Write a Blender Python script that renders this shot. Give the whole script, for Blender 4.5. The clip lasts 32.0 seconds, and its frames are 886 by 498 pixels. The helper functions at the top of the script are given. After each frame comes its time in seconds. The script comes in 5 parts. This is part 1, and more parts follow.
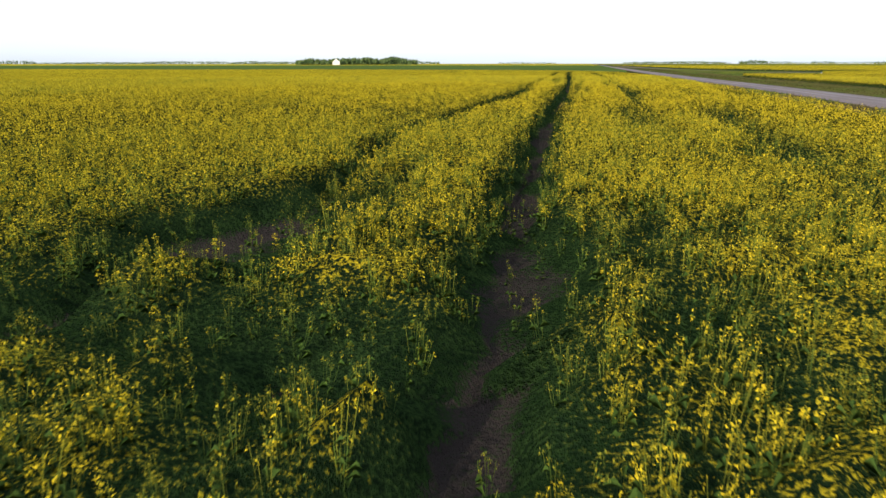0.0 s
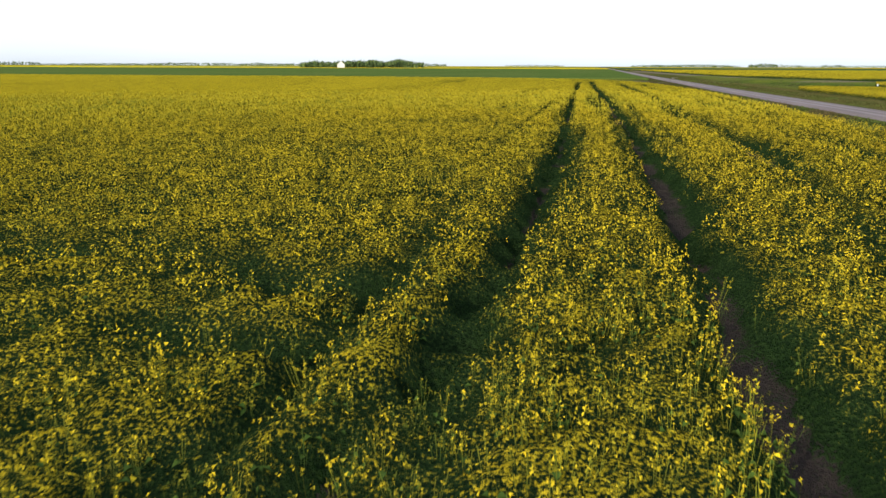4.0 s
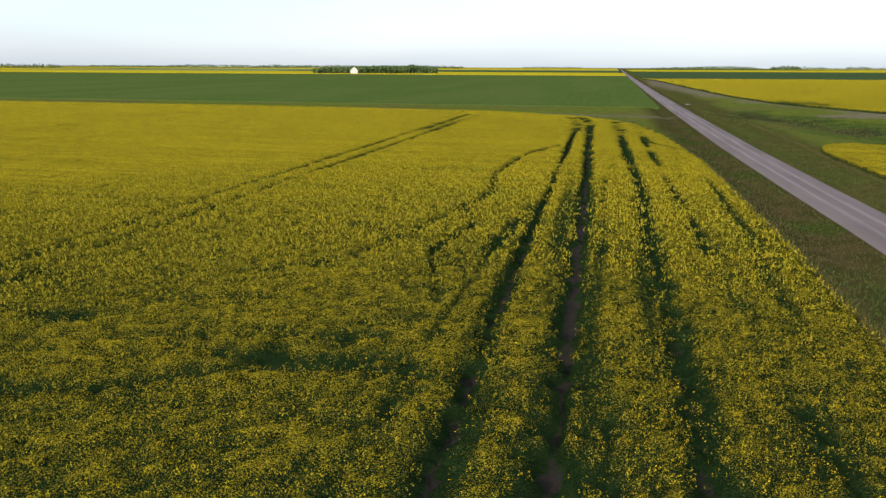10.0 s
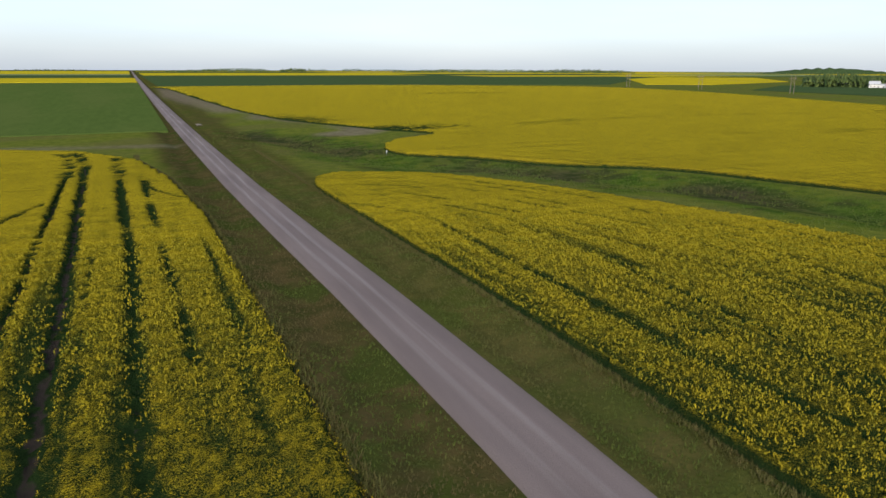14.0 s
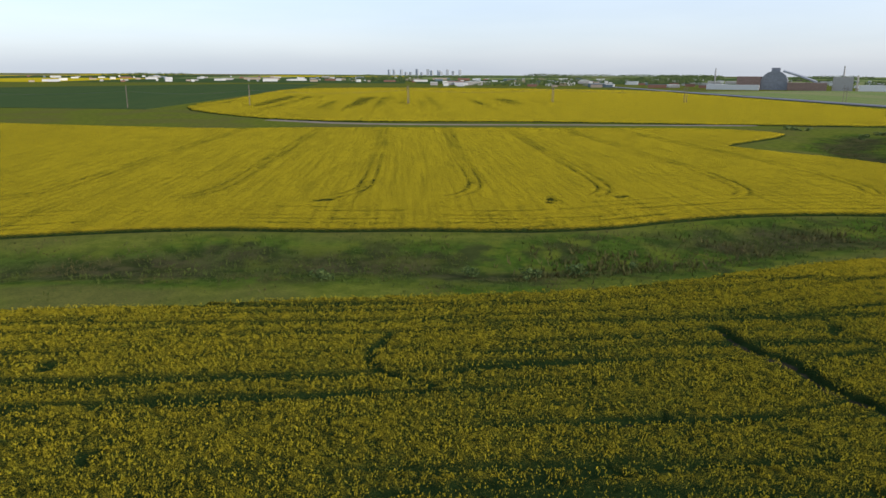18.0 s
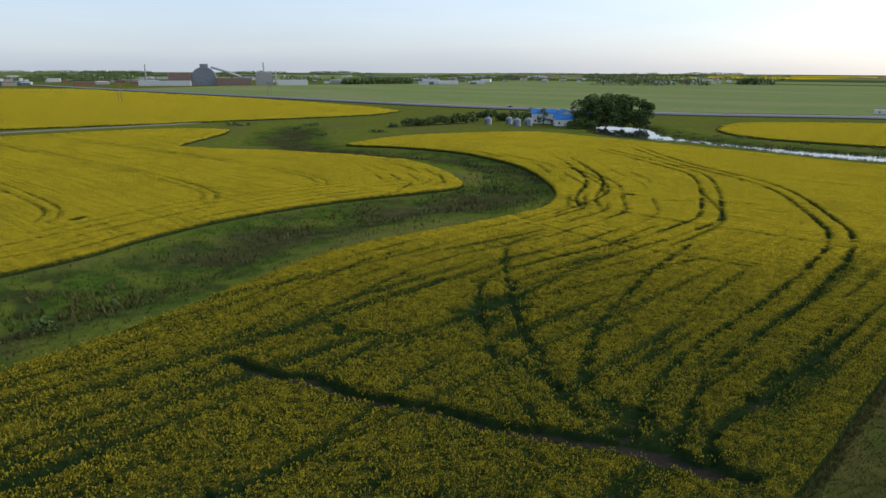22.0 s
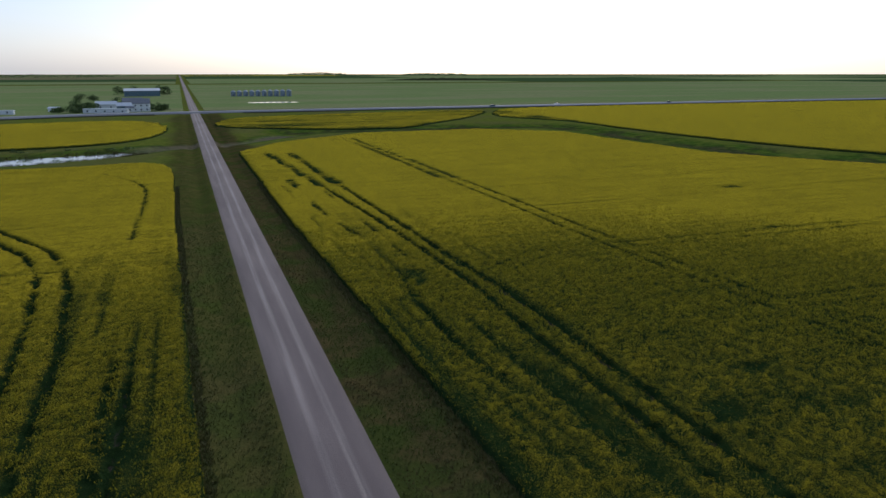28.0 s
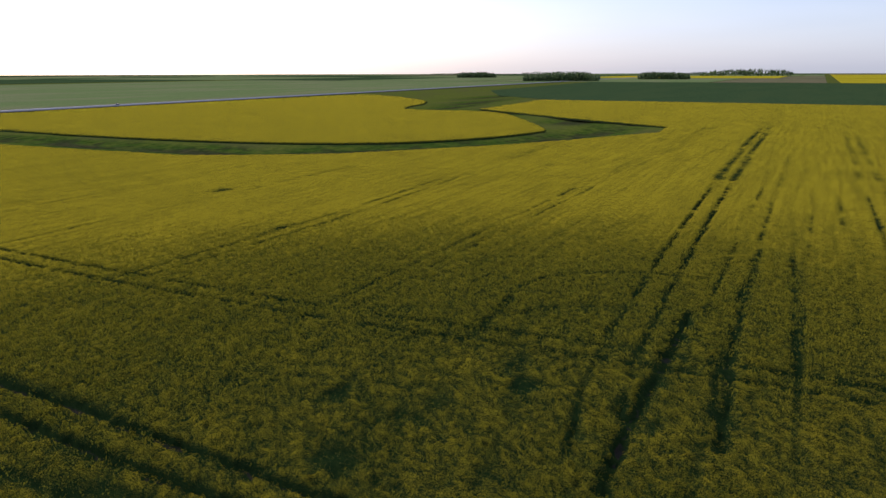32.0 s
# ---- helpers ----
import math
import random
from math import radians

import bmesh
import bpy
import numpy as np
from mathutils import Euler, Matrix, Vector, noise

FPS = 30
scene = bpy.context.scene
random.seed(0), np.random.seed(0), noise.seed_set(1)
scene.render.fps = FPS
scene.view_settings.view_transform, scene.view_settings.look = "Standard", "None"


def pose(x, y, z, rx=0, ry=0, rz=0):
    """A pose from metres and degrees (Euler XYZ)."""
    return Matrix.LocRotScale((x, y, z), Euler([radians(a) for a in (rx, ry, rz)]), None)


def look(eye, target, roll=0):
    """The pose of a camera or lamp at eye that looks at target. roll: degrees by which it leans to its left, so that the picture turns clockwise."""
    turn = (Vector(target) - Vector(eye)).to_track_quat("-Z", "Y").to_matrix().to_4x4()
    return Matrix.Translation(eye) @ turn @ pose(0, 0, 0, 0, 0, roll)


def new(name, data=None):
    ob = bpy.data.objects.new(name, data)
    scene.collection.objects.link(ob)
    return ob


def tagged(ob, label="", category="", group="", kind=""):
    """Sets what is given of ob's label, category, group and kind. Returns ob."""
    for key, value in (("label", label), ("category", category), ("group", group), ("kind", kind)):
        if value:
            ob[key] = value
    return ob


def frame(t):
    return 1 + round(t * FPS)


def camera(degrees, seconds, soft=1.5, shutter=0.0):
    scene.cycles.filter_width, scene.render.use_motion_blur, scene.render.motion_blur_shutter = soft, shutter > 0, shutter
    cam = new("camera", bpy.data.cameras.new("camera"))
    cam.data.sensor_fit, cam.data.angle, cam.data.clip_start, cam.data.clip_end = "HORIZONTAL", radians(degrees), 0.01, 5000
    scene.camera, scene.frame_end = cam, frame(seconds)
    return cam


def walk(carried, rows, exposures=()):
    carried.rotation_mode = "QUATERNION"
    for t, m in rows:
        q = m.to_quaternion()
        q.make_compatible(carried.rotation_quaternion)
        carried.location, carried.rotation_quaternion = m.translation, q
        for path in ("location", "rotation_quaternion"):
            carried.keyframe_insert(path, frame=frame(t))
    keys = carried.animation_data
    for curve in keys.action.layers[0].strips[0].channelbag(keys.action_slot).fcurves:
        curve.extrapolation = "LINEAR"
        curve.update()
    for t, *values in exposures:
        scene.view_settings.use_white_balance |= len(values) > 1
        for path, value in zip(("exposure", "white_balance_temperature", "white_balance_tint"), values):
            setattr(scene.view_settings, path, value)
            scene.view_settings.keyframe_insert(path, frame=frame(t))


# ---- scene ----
EXPOSE = [(0, 0.48, 6500, 10), (6, 0.44, 6500, 10), (9, 0.28, 6500, 10), (14, -0.05, 6450, 11), (19, -0.05, 6300, 12), (22, -0.2, 6150, 10),
          (25.5, -0.62, 5600, 10), (28, -0.75, 5550, 11), (32, -0.4, 5850, 20)]
cam = camera(64.35, 32.0, soft=1.5, shutter=0.12)
# seconds, place, bearing clockwise from +y, pitch, roll
FLIGHT = [
    (0, -24.01, -34.02, 3.18, -11.35, -14.77, -0.03),
    (0.5, -24.48, -31.11, 3.15, -11.90, -14.68, -0.00),
    (1, -24.97, -28.18, 3.15, -12.26, -14.59, 0.03),
    (1.5, -25.52, -25.32, 3.17, -12.24, -14.41, 0.09),
    (2, -26.09, -22.55, 3.28, -12.10, -14.34, 0.08),
    (2.5, -26.68, -19.64, 3.49, -11.88, -14.34, 0.08),
    (3, -27.22, -16.73, 3.81, -11.93, -14.38, 0.14),
    (3.5, -27.77, -14.03, 4.19, -11.91, -14.52, 0.15),
    (4, -28.37, -11.01, 4.65, -11.83, -14.61, 0.19),
    (6.5, -28.71, 1.86, 7.31, -11.95, -14.43, -0.05),
    (7, -28.15, 3.16, 8.11, -12.10, -14.42, -0.04),
    (7.5, -27.56, 4.42, 9.10, -12.45, -14.46, -0.01),
    (8, -27.11, 5.50, 10.13, -12.81, -14.54, 0.05),
    (8.5, -26.59, 6.37, 11.10, -13.23, -14.57, 0.13),
    (9, -26.02, 7.24, 12.13, -13.60, -14.62, 0.22),
    (9.5, -25.41, 7.91, 13.10, -13.62, -14.61, 0.22),
    (10, -24.65, 8.56, 14.12, -13.31, -14.62, 0.20),
    (10.5, -24.01, 9.16, 15.07, -10.64, -14.59, 0.16),
    (11, -23.44, 9.76, 15.96, -8.30, -14.56, 0.10),
    (11.5, -22.82, 10.13, 16.88, -6.82, -14.55, 0.08),
    (12, -22.12, 10.61, 17.69, -4.03, -14.51, 0.04),
    (12.5, -21.42, 10.94, 18.61, 2.54, -14.52, 0.03),
    (13, -20.77, 11.54, 19.39, 9.67, -14.46, 0.03),
    (13.5, -20.12, 11.90, 20.25, 16.31, -14.48, 0.08),
    (14, -19.46, 12.29, 21.00, 23.50, -14.42, 0.19),
    (14.5, -18.57, 12.43, 21.90, 30.56, -14.42, 0.24),
    (16.5, -16.07, 12.04, 25.38, 62.45, -14.35, 0.41),
    (17, -15.38, 12.00, 26.07, 73.12, -14.21, 0.36),
    (17.5, -14.27, 12.07, 26.74, 83.96, -14.20, 0.30),
    (18, -12.97, 12.29, 27.03, 92.96, -14.17, 0.29),
    (18.5, -11.95, 12.41, 27.31, 98.10, -14.18, 0.25),
    (19, -10.73, 12.42, 27.54, 103.48, -14.22, 0.24),
    (19.5, -9.46, 12.37, 27.64, 108.86, -14.23, 0.22),
    (20, -8.01, 12.28, 27.67, 114.24, -14.23, 0.24),
    (20.5, -6.93, 12.13, 27.88, 119.56, -14.29, 0.26),
    (21, -5.79, 11.90, 28.03, 124.90, -14.30, 0.24),
    (21.5, -4.50, 11.48, 28.11, 130.25, -14.32, 0.23),
    (22, -3.09, 10.97, 28.13, 135.94, -14.33, 0.23),
    (22.5, -1.83, 10.28, 28.17, 141.28, -14.32, 0.22),
    (23, -0.42, 9.42, 28.10, 146.64, -14.29, 0.22),
    (23.5, 0.97, 8.49, 28.01, 151.69, -14.29, 0.23),
    (24, 2.27, 7.27, 27.88, 157.04, -14.26, 0.20),
    (24.5, 3.61, 5.81, 27.85, 162.41, -14.24, 0.18),
    (25, 4.74, 4.51, 27.73, 167.79, -14.20, 0.15),
    (25.5, 5.77, 2.85, 27.73, 173.12, -14.19, 0.18),
    (27.5, 8.30, -4.47, 27.77, 194.41, -14.22, 0.03),
    (28, 8.58, -6.42, 27.80, 200.09, -14.25, -0.00),
    (28.5, 8.72, -8.24, 27.78, 205.08, -14.27, -0.03),
    (29, 8.80, -10.09, 27.74, 210.46, -14.25, 0.01),
    (29.5, 8.62, -11.91, 27.67, 215.84, -14.22, 0.01),
    (30, 8.04, -13.80, 27.54, 221.10, -14.19, -0.04),
    (30.5, 7.12, -15.78, 27.41, 226.37, -14.21, -0.10),
    (31, 6.47, -17.43, 27.41, 231.70, -14.21, -0.15),
    (31.5, 5.51, -19.09, 27.36, 237.05, -14.23, -0.16),
    (32, 4.52, -20.65, 27.36, 242.37, -14.26, -0.17),
]


def heading(x, y, z, turn, pitch, roll):
    a, p = radians(turn), radians(pitch)
    d = Vector((math.sin(a) * math.cos(p), math.cos(a) * math.cos(p), math.sin(p)))
    return look((x, y, z), Vector((x, y, z)) + 5 * d, roll)


walk(cam, [(row[0], heading(*row[1:])) for row in FLIGHT], EXPOSE)
SUN_AZ, SUN_EL = 208.0, 24.0   # bearing clockwise from the road's +y, height

world = bpy.data.worlds.new("sky")
scene.world = world
world.use_nodes = True
wn = world.node_tree.nodes
sky = wn.new("ShaderNodeTexSky")
sky.sky_type = 'NISHITA'
sky.sun_disc = False
sky.sun_elevation = radians(SUN_EL)
sky.sun_rotation = radians(SUN_AZ)
sky.air_density, sky.dust_density, sky.ozone_density = 0.8, 1.7, 1.0
veil = wn.new("ShaderNodeMix")      # thin high haze and faint cloud over the whole sky
veil.data_type, veil.blend_type = 'RGBA', 'ADD'
veil.inputs[0].default_value = 1.0
way, squash = wn.new("ShaderNodeTexCoord"), wn.new("ShaderNodeMapping")
squash.inputs["Scale"].default_value = (1, 1, 7)
puff = wn.new("ShaderNodeTexNoise")
puff.inputs["Scale"].default_value, puff.inputs["Detail"].default_value = 2.6, 6
haze = wn.new("ShaderNodeMix")
haze.data_type = 'RGBA'
haze.inputs[6].default_value, haze.inputs[7].default_value = (3.1, 3.65, 4.5, 1), (5.0, 5.3, 5.7, 1)
for a, b in ((way.outputs["Generated"], squash.inputs[0]), (squash.outputs[0], puff.inputs["Vector"]), (puff.outputs["Fac"], haze.inputs[0]), (haze.outputs[2], veil.inputs[7]),
             (sky.outputs[0], veil.inputs[6]), (veil.outputs[2], wn["Background"].inputs[0])):
    world.node_tree.links.new(a, b)
wn["Background"].inputs[1].default_value = 0.112

sun = new("sun", bpy.data.lights.new("sun", 'SUN'))
sun.data.energy, sun.data.angle, sun.data.color = 3.2, radians(0.6), (1.0, 0.9, 0.74)
_a, _e = radians(SUN_AZ), radians(SUN_EL)
sun.matrix_world = look((math.sin(_a) * math.cos(_e) * 100, math.cos(_a) * math.cos(_e) * 100, math.sin(_e) * 100), (0, 0, 0))


# ---------------------------------------------------------------- materials
class Mat:
    """A node material with a few shorthand builders."""

    def __init__(self, name, rough=0.9, metal=0.0, spec=0.3):
        self.m = bpy.data.materials.new(name)
        self.m.use_nodes = True
        self.t = self.m.node_tree
        self.b = self.t.nodes["Principled BSDF"]
        self.b.inputs["Roughness"].default_value = rough
        self.b.inputs["Metallic"].default_value = metal
        self.b.inputs["Specular IOR Level"].default_value = spec

    def node(self, kind, **sets):
        n = self.t.nodes.new(kind)
        for k, v in sets.items():
            n.inputs[k.replace("_", " ")].default_value = v
        return n

    def link(self, a, b):
        self.t.links.new(a, b)

    def coords(self, sx=1, sy=1, sz=1):
        g = self.t.nodes.new("ShaderNodeNewGeometry")
        mp = self.t.nodes.new("ShaderNodeMapping")
        mp.inputs["Scale"].default_value = (sx, sy, sz)
        self.link(g.outputs["Position"], mp.inputs["Vector"])
        return mp.outputs[0]

    def noise(self, scale, detail=3, rough=0.6, vec=None):
        n = self.node("ShaderNodeTexNoise", Scale=scale, Detail=detail, Roughness=rough)
        self.link(vec or self.coords(), n.inputs["Vector"])
        return n.outputs["Fac"]

    def voronoi(self, scale, vec=None):
        n = self.node("ShaderNodeTexVoronoi", Scale=scale)
        self.link(vec or self.coords(), n.inputs["Vector"])
        return n

    def ramp(self, fac, a, b, smooth=True):
        n = self.t.nodes.new("ShaderNodeMapRange")
        if smooth:
            n.interpolation_type = 'SMOOTHSTEP'
        n.inputs["From Min"].default_value, n.inputs["From Max"].default_value = a, b
        self.link(fac, n.inputs["Value"])
        return n.outputs[0]

    def math(self, op, a, b):
        n = self.t.nodes.new("ShaderNodeMath")
        n.operation = op
        for k, v in enumerate((a, b)):
            if isinstance(v, (int, float)):
                n.inputs[k].default_value = v
            else:
                self.link(v, n.inputs[k])
        return n.outputs[0]

    def mix(self, fac, a, b):
        n = self.t.nodes.new("ShaderNodeMix")
        n.data_type = 'RGBA'
        for i, v in ((0, fac), (6, a), (7, b)):
            if isinstance(v, (int, float)):
                n.inputs[i].default_value = v
            elif isinstance(v, tuple):
                n.inputs[i].default_value = (*v[:3], 1)
            else:
                self.link(v, n.inputs[i])
        return n.outputs[2]

    def attr(self, name):
        n = self.t.nodes.new("ShaderNodeAttribute")
        n.attribute_name = name
        return n.outputs["Fac"]

    def random(self):
        return self.t.nodes.new("ShaderNodeObjectInfo").outputs["Random"]

    def island(self):
        return self.t.nodes.new("ShaderNodeNewGeometry").outputs["Random Per Island"]

    def color(self, c):
        if isinstance(c, tuple):
            self.b.inputs["Base Color"].default_value = (*c, 1)
        else:
            self.link(c, self.b.inputs["Base Color"])
        return self

    def bump(self, height, strength=0.5, dist=0.05):
        n = self.node("ShaderNodeBump", Strength=strength, Distance=dist)
        self.link(height, n.inputs["Height"])
        self.link(n.outputs[0], self.b.inputs["Normal"])
        return self


def simple(name, c, rough=0.7, metal=0.0, var=0.25, scale=3.0, spec=0.3):
    """A weathered paint, metal or timber: one colour, mottled at two scales."""
    m = Mat(name, rough, metal, spec)
    d = tuple(v * (1 - var) for v in c)
    n = m.math('ADD', m.math('MULTIPLY', m.noise(scale), 0.6), m.math('MULTIPLY', m.noise(scale * 9), 0.4))
    m.color(m.mix(m.ramp(n, 0.35, 0.65), d, c)).bump(n, 0.2, 0.02)
    return m.m


# flowering canola seen as a canopy: 'rel' is the height within the crop, 'bloom' how full the flower is
def canopy_material():
    m = Mat("canola_canopy", 0.95, 0, 0.0)
    fine, mid, big = m.noise(17, 3, 0.75), m.noise(1.3, 3), m.noise(0.035, 3)
    rel = m.math('ADD', m.attr("rel"), m.math('MULTIPLY', m.math('SUBTRACT', fine, 0.5), 0.4))
    tip = m.math('ADD', m.math('MULTIPLY', m.attr("rel"), 0.65), m.math('MULTIPLY', m.math('SUBTRACT', fine, 0.5), 2.0))
    drill = m.math('MULTIPLY', m.math('SUBTRACT', m.noise(1.0, 2, 0.5, m.coords(0.03, 0.8, 1)), 0.62), 0.26)      # sowing rows
    tip = m.math('ADD', tip, m.math('MULTIPLY', m.attr("dense"), m.math('ADD', drill, 0.17)))
    yel = m.math('MULTIPLY', m.ramp(tip, 0.435, 0.71), m.attr("bloom"))
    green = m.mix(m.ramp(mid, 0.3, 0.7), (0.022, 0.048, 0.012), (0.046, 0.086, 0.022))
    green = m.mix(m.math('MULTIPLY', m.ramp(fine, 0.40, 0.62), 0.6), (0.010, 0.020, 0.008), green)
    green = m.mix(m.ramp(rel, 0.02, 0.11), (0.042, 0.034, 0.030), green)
    flower = m.mix(m.ramp(fine, 0.3, 0.75), (0.360, 0.275, 0.014), (0.605, 0.460, 0.020))
    flower = m.mix(m.ramp(big, 0.3, 0.7), flower, (0.455, 0.347, 0.017))
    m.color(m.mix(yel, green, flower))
    m.bump(m.math('ADD', fine, mid), 0.9, 0.22)
    return m.m


CANOPY = canopy_material()


def grass_material(name, a, b, dry, dry_amt=0.5, sx=1.0, sy=1.0):
    m = Mat(name, 0.95, 0, 0.0)
    v = m.coords(sx, sy, 1)
    fine, mid, big = m.noise(3.0, 4, 0.7, v), m.noise(0.35, 4, 0.6, v), m.noise(0.03, 3, 0.5, v)
    c = m.mix(m.ramp(mid, 0.32, 0.68), a, b)
    c = m.mix(m.math('MULTIPLY', m.ramp(big, 0.42, 0.62), dry_amt), c, dry)
    c = m.mix(m.math('MULTIPLY', m.ramp(fine, 0.35, 0.75), 0.55), c, tuple(x * 0.45 for x in a))
    m.color(c).bump(m.math('ADD', fine, mid), 0.8, 0.15)
    return m.m


GRASS = grass_material("meadow_grass", (0.050, 0.085, 0.022), (0.085, 0.125, 0.032), (0.16, 0.135, 0.065), 0.55)
LUSH = grass_material("creek_grass", (0.028, 0.068, 0.020), (0.058, 0.110, 0.024), (0.075, 0.085, 0.040), 0.5)
WHEAT = grass_material("young_wheat", (0.066, 0.104, 0.024), (0.080, 0.120, 0.028), (0.098, 0.126, 0.034), 0.5, 1, 0.15)
PULSE = grass_material("dark_pulse_crop", (0.044, 0.076, 0.030), (0.054, 0.088, 0.034), (0.066, 0.094, 0.034), 0.4, 0.15, 1)
# far greens paled: the distance haze is put into their base colour
FAR_GREEN = grass_material("haze_paled_pasture", (0.145, 0.195, 0.070), (0.175, 0.225, 0.080), (0.23, 0.22, 0.115), 0.6, 0.12, 0.4)
DITCH = grass_material("ditch_grass", (0.070, 0.080, 0.026), (0.10, 0.105, 0.036), (0.135, 0.10, 0.05), 0.7, 1, 0.3)


def ground_material():
    """Meadow with wet creek grass, dry verges and pale bare ground, each where 'wet', 'dry' and 'bare' are painted."""
    m = Mat("prairie_grass", 0.95, 0, 0.0)
    fine, mid, big = m.noise(3.0, 4, 0.7), m.noise(0.35, 4, 0.6), m.noise(0.03, 3, 0.5)
    grass = m.mix(m.ramp(mid, 0.32, 0.68), (0.080, 0.102, 0.015), (0.120, 0.138, 0.022))
    grass = m.mix(m.math('MULTIPLY', m.ramp(big, 0.42, 0.62), 0.5), grass, (0.10, 0.088, 0.036))
    lush = m.mix(m.ramp(mid, 0.35, 0.65), (0.032, 0.062, 0.009), (0.062, 0.106, 0.013))
    lush = m.mix(m.math('MULTIPLY', m.ramp(m.noise(0.09, 4), 0.5, 0.62), 0.75), lush, (0.036, 0.040, 0.016))
    dry = m.mix(m.ramp(mid, 0.35, 0.65), (0.042, 0.040, 0.013), (0.070, 0.053, 0.021))
    dry = m.mix(m.math('MULTIPLY', m.ramp(m.noise(0.12, 3), 0.48, 0.6), 0.8), dry, (0.036, 0.050, 0.010))
    lush = m.mix(m.math('MULTIPLY', m.ramp(m.noise(0.16, 4), 0.48, 0.62), 0.85), lush, (0.098, 0.122, 0.016))
    c = m.mix(m.attr("wet"), grass, lush)
    c = m.mix(m.math('MULTIPLY', m.attr("channel"), 0.85), c, m.mix(m.ramp(mid, 0.35, 0.65), (0.022, 0.026, 0.012), (0.060, 0.050, 0.028)))
    c = m.mix(m.attr("dry"), c, dry)
    c = m.mix(m.attr("bare"), c, m.mix(m.ramp(mid, 0.3, 0.7), (0.12, 0.095, 0.07), (0.2, 0.165, 0.125)))
    c = m.mix(m.math('MULTIPLY', m.ramp(fine, 0.4, 0.75), 0.5), c, (0.034, 0.044, 0.014))
    m.color(c).bump(m.math('ADD', fine, mid), 0.8, 0.15)
    return m.m


GROUND = ground_material()


def far_canola():
    m = Mat("far_canola", 0.95, 0, 0.0)
    a, b = m.noise(0.05, 4, 0.6, m.coords(1, 0.25, 1)), m.noise(0.6, 3)
    c = m.mix(m.ramp(a, 0.3, 0.7), (0.34, 0.275, 0.014), (0.44, 0.355, 0.016))
    m.color(m.mix(m.math('MULTIPLY', m.ramp(b, 0.5, 0.8), 0.5), c, (0.12, 0.14, 0.02)))
    return m.m


FAR_CANOLA = far_canola()


# ---------------------------------------------------------------- helpers
def part(name, bm, material, parent=None, label=""):
    """Link a bmesh as one mesh object, under a thing or a part where one is given."""
    me = bpy.data.meshes.new(name)
    bm.to_mesh(me)
    bm.free()
    me.materials.append(material)
    ob = new(name, me)
    if parent is not None:
        ob.parent = parent
    return tagged(ob, label)


def grid_mesh(name, verts, faces, material, attrs=None, smooth=False):
    """A mesh from numpy arrays, with float attributes on its points."""
    me = bpy.data.meshes.new(name)
    n, k = len(faces), faces.shape[1]
    me.vertices.add(len(verts))
    me.vertices.foreach_set("co", verts.astype(np.float32).ravel())
    me.loops.add(n * k)
    me.loops.foreach_set("vertex_index", faces.astype(np.int32).ravel())
    me.polygons.add(n)
    me.polygons.foreach_set("loop_start", np.arange(0, n * k, k, dtype=np.int32))
    if smooth:
        me.polygons.foreach_set("use_smooth", np.ones(n, dtype=bool))
    me.update(calc_edges=True)
    for key, values in (attrs or {}).items():
        me.attributes.new(key, 'FLOAT', 'POINT').data.foreach_set("value", values.astype(np.float32))
    me.materials.append(material)
    return me


def rnd(x, y, s=0.0):
    """A fixed random number in 0..1 for every place."""
    v = np.sin(x * 12.9898 + y * 78.233 + s * 37.719) * 43758.5453
    return v - np.floor(v)


def smooth01(v, a, b):
    t = np.clip((v - a) / (b - a), 0, 1)
    return t * t * (3 - 2 * t)


def soft_noise(x, y, size, s=0.0):
    """Value noise of the given grain."""
    u, v = x / size, y / size
    i, j = np.floor(u), np.floor(v)
    f, g = u - i, v - j
    f, g = f * f * (3 - 2 * f), g * g * (3 - 2 * g)
    a, b = rnd(i, j, s), rnd(i + 1, j, s)
    c, d = rnd(i, j + 1, s), rnd(i + 1, j + 1, s)
    return (a * (1 - f) + b * f) * (1 - g) + (c * (1 - f) + d * f) * g


def inside(x, y, poly):
    hit = np.zeros(x.shape, bool)
    for (x0, y0), (x1, y1) in zip(poly, poly[1:] + poly[:1]):
        if y0 == y1:
            continue
        cross = (y0 > y) != (y1 > y)
        hit ^= cross & (x < (x1 - x0) * (y - y0) / (y1 - y0) + x0)
    return hit


def off_line(x, y, line):
    """Distance to a polyline, and the place along it."""
    best, along, run = np.full(x.shape, 1e9), np.zeros(x.shape), 0.0
    for (x0, y0), (x1, y1) in zip(line, line[1:]):
        dx, dy = x1 - x0, y1 - y0
        n = math.hypot(dx, dy)
        u = np.clip(((x - x0) * dx + (y - y0) * dy) / (n * n), 0, 1)
        d = np.hypot(x - x0 - u * dx, y - y0 - u * dy)
        near = d < best
        best, along = np.where(near, d, best), np.where(near, run + u * n, along)
        run += n
    return best, along


def to_edge(x, y, poly):
    """The nearest places on a polygon's outline."""
    best, ox, oy = np.full(x.shape, 1e18), x.copy(), y.copy()
    for (x0, y0), (x1, y1) in zip(poly, poly[1:] + poly[:1]):
        dx, dy = x1 - x0, y1 - y0
        u = np.clip(((x - x0) * dx + (y - y0) * dy) / (dx * dx + dy * dy), 0, 1)
        px, py = x0 + u * dx, y0 + u * dy
        d = (x - px) ** 2 + (y - py) ** 2
        near = d < best
        best, ox, oy = np.where(near, d, best), np.where(near, px, ox), np.where(near, py, oy)
    return ox, oy


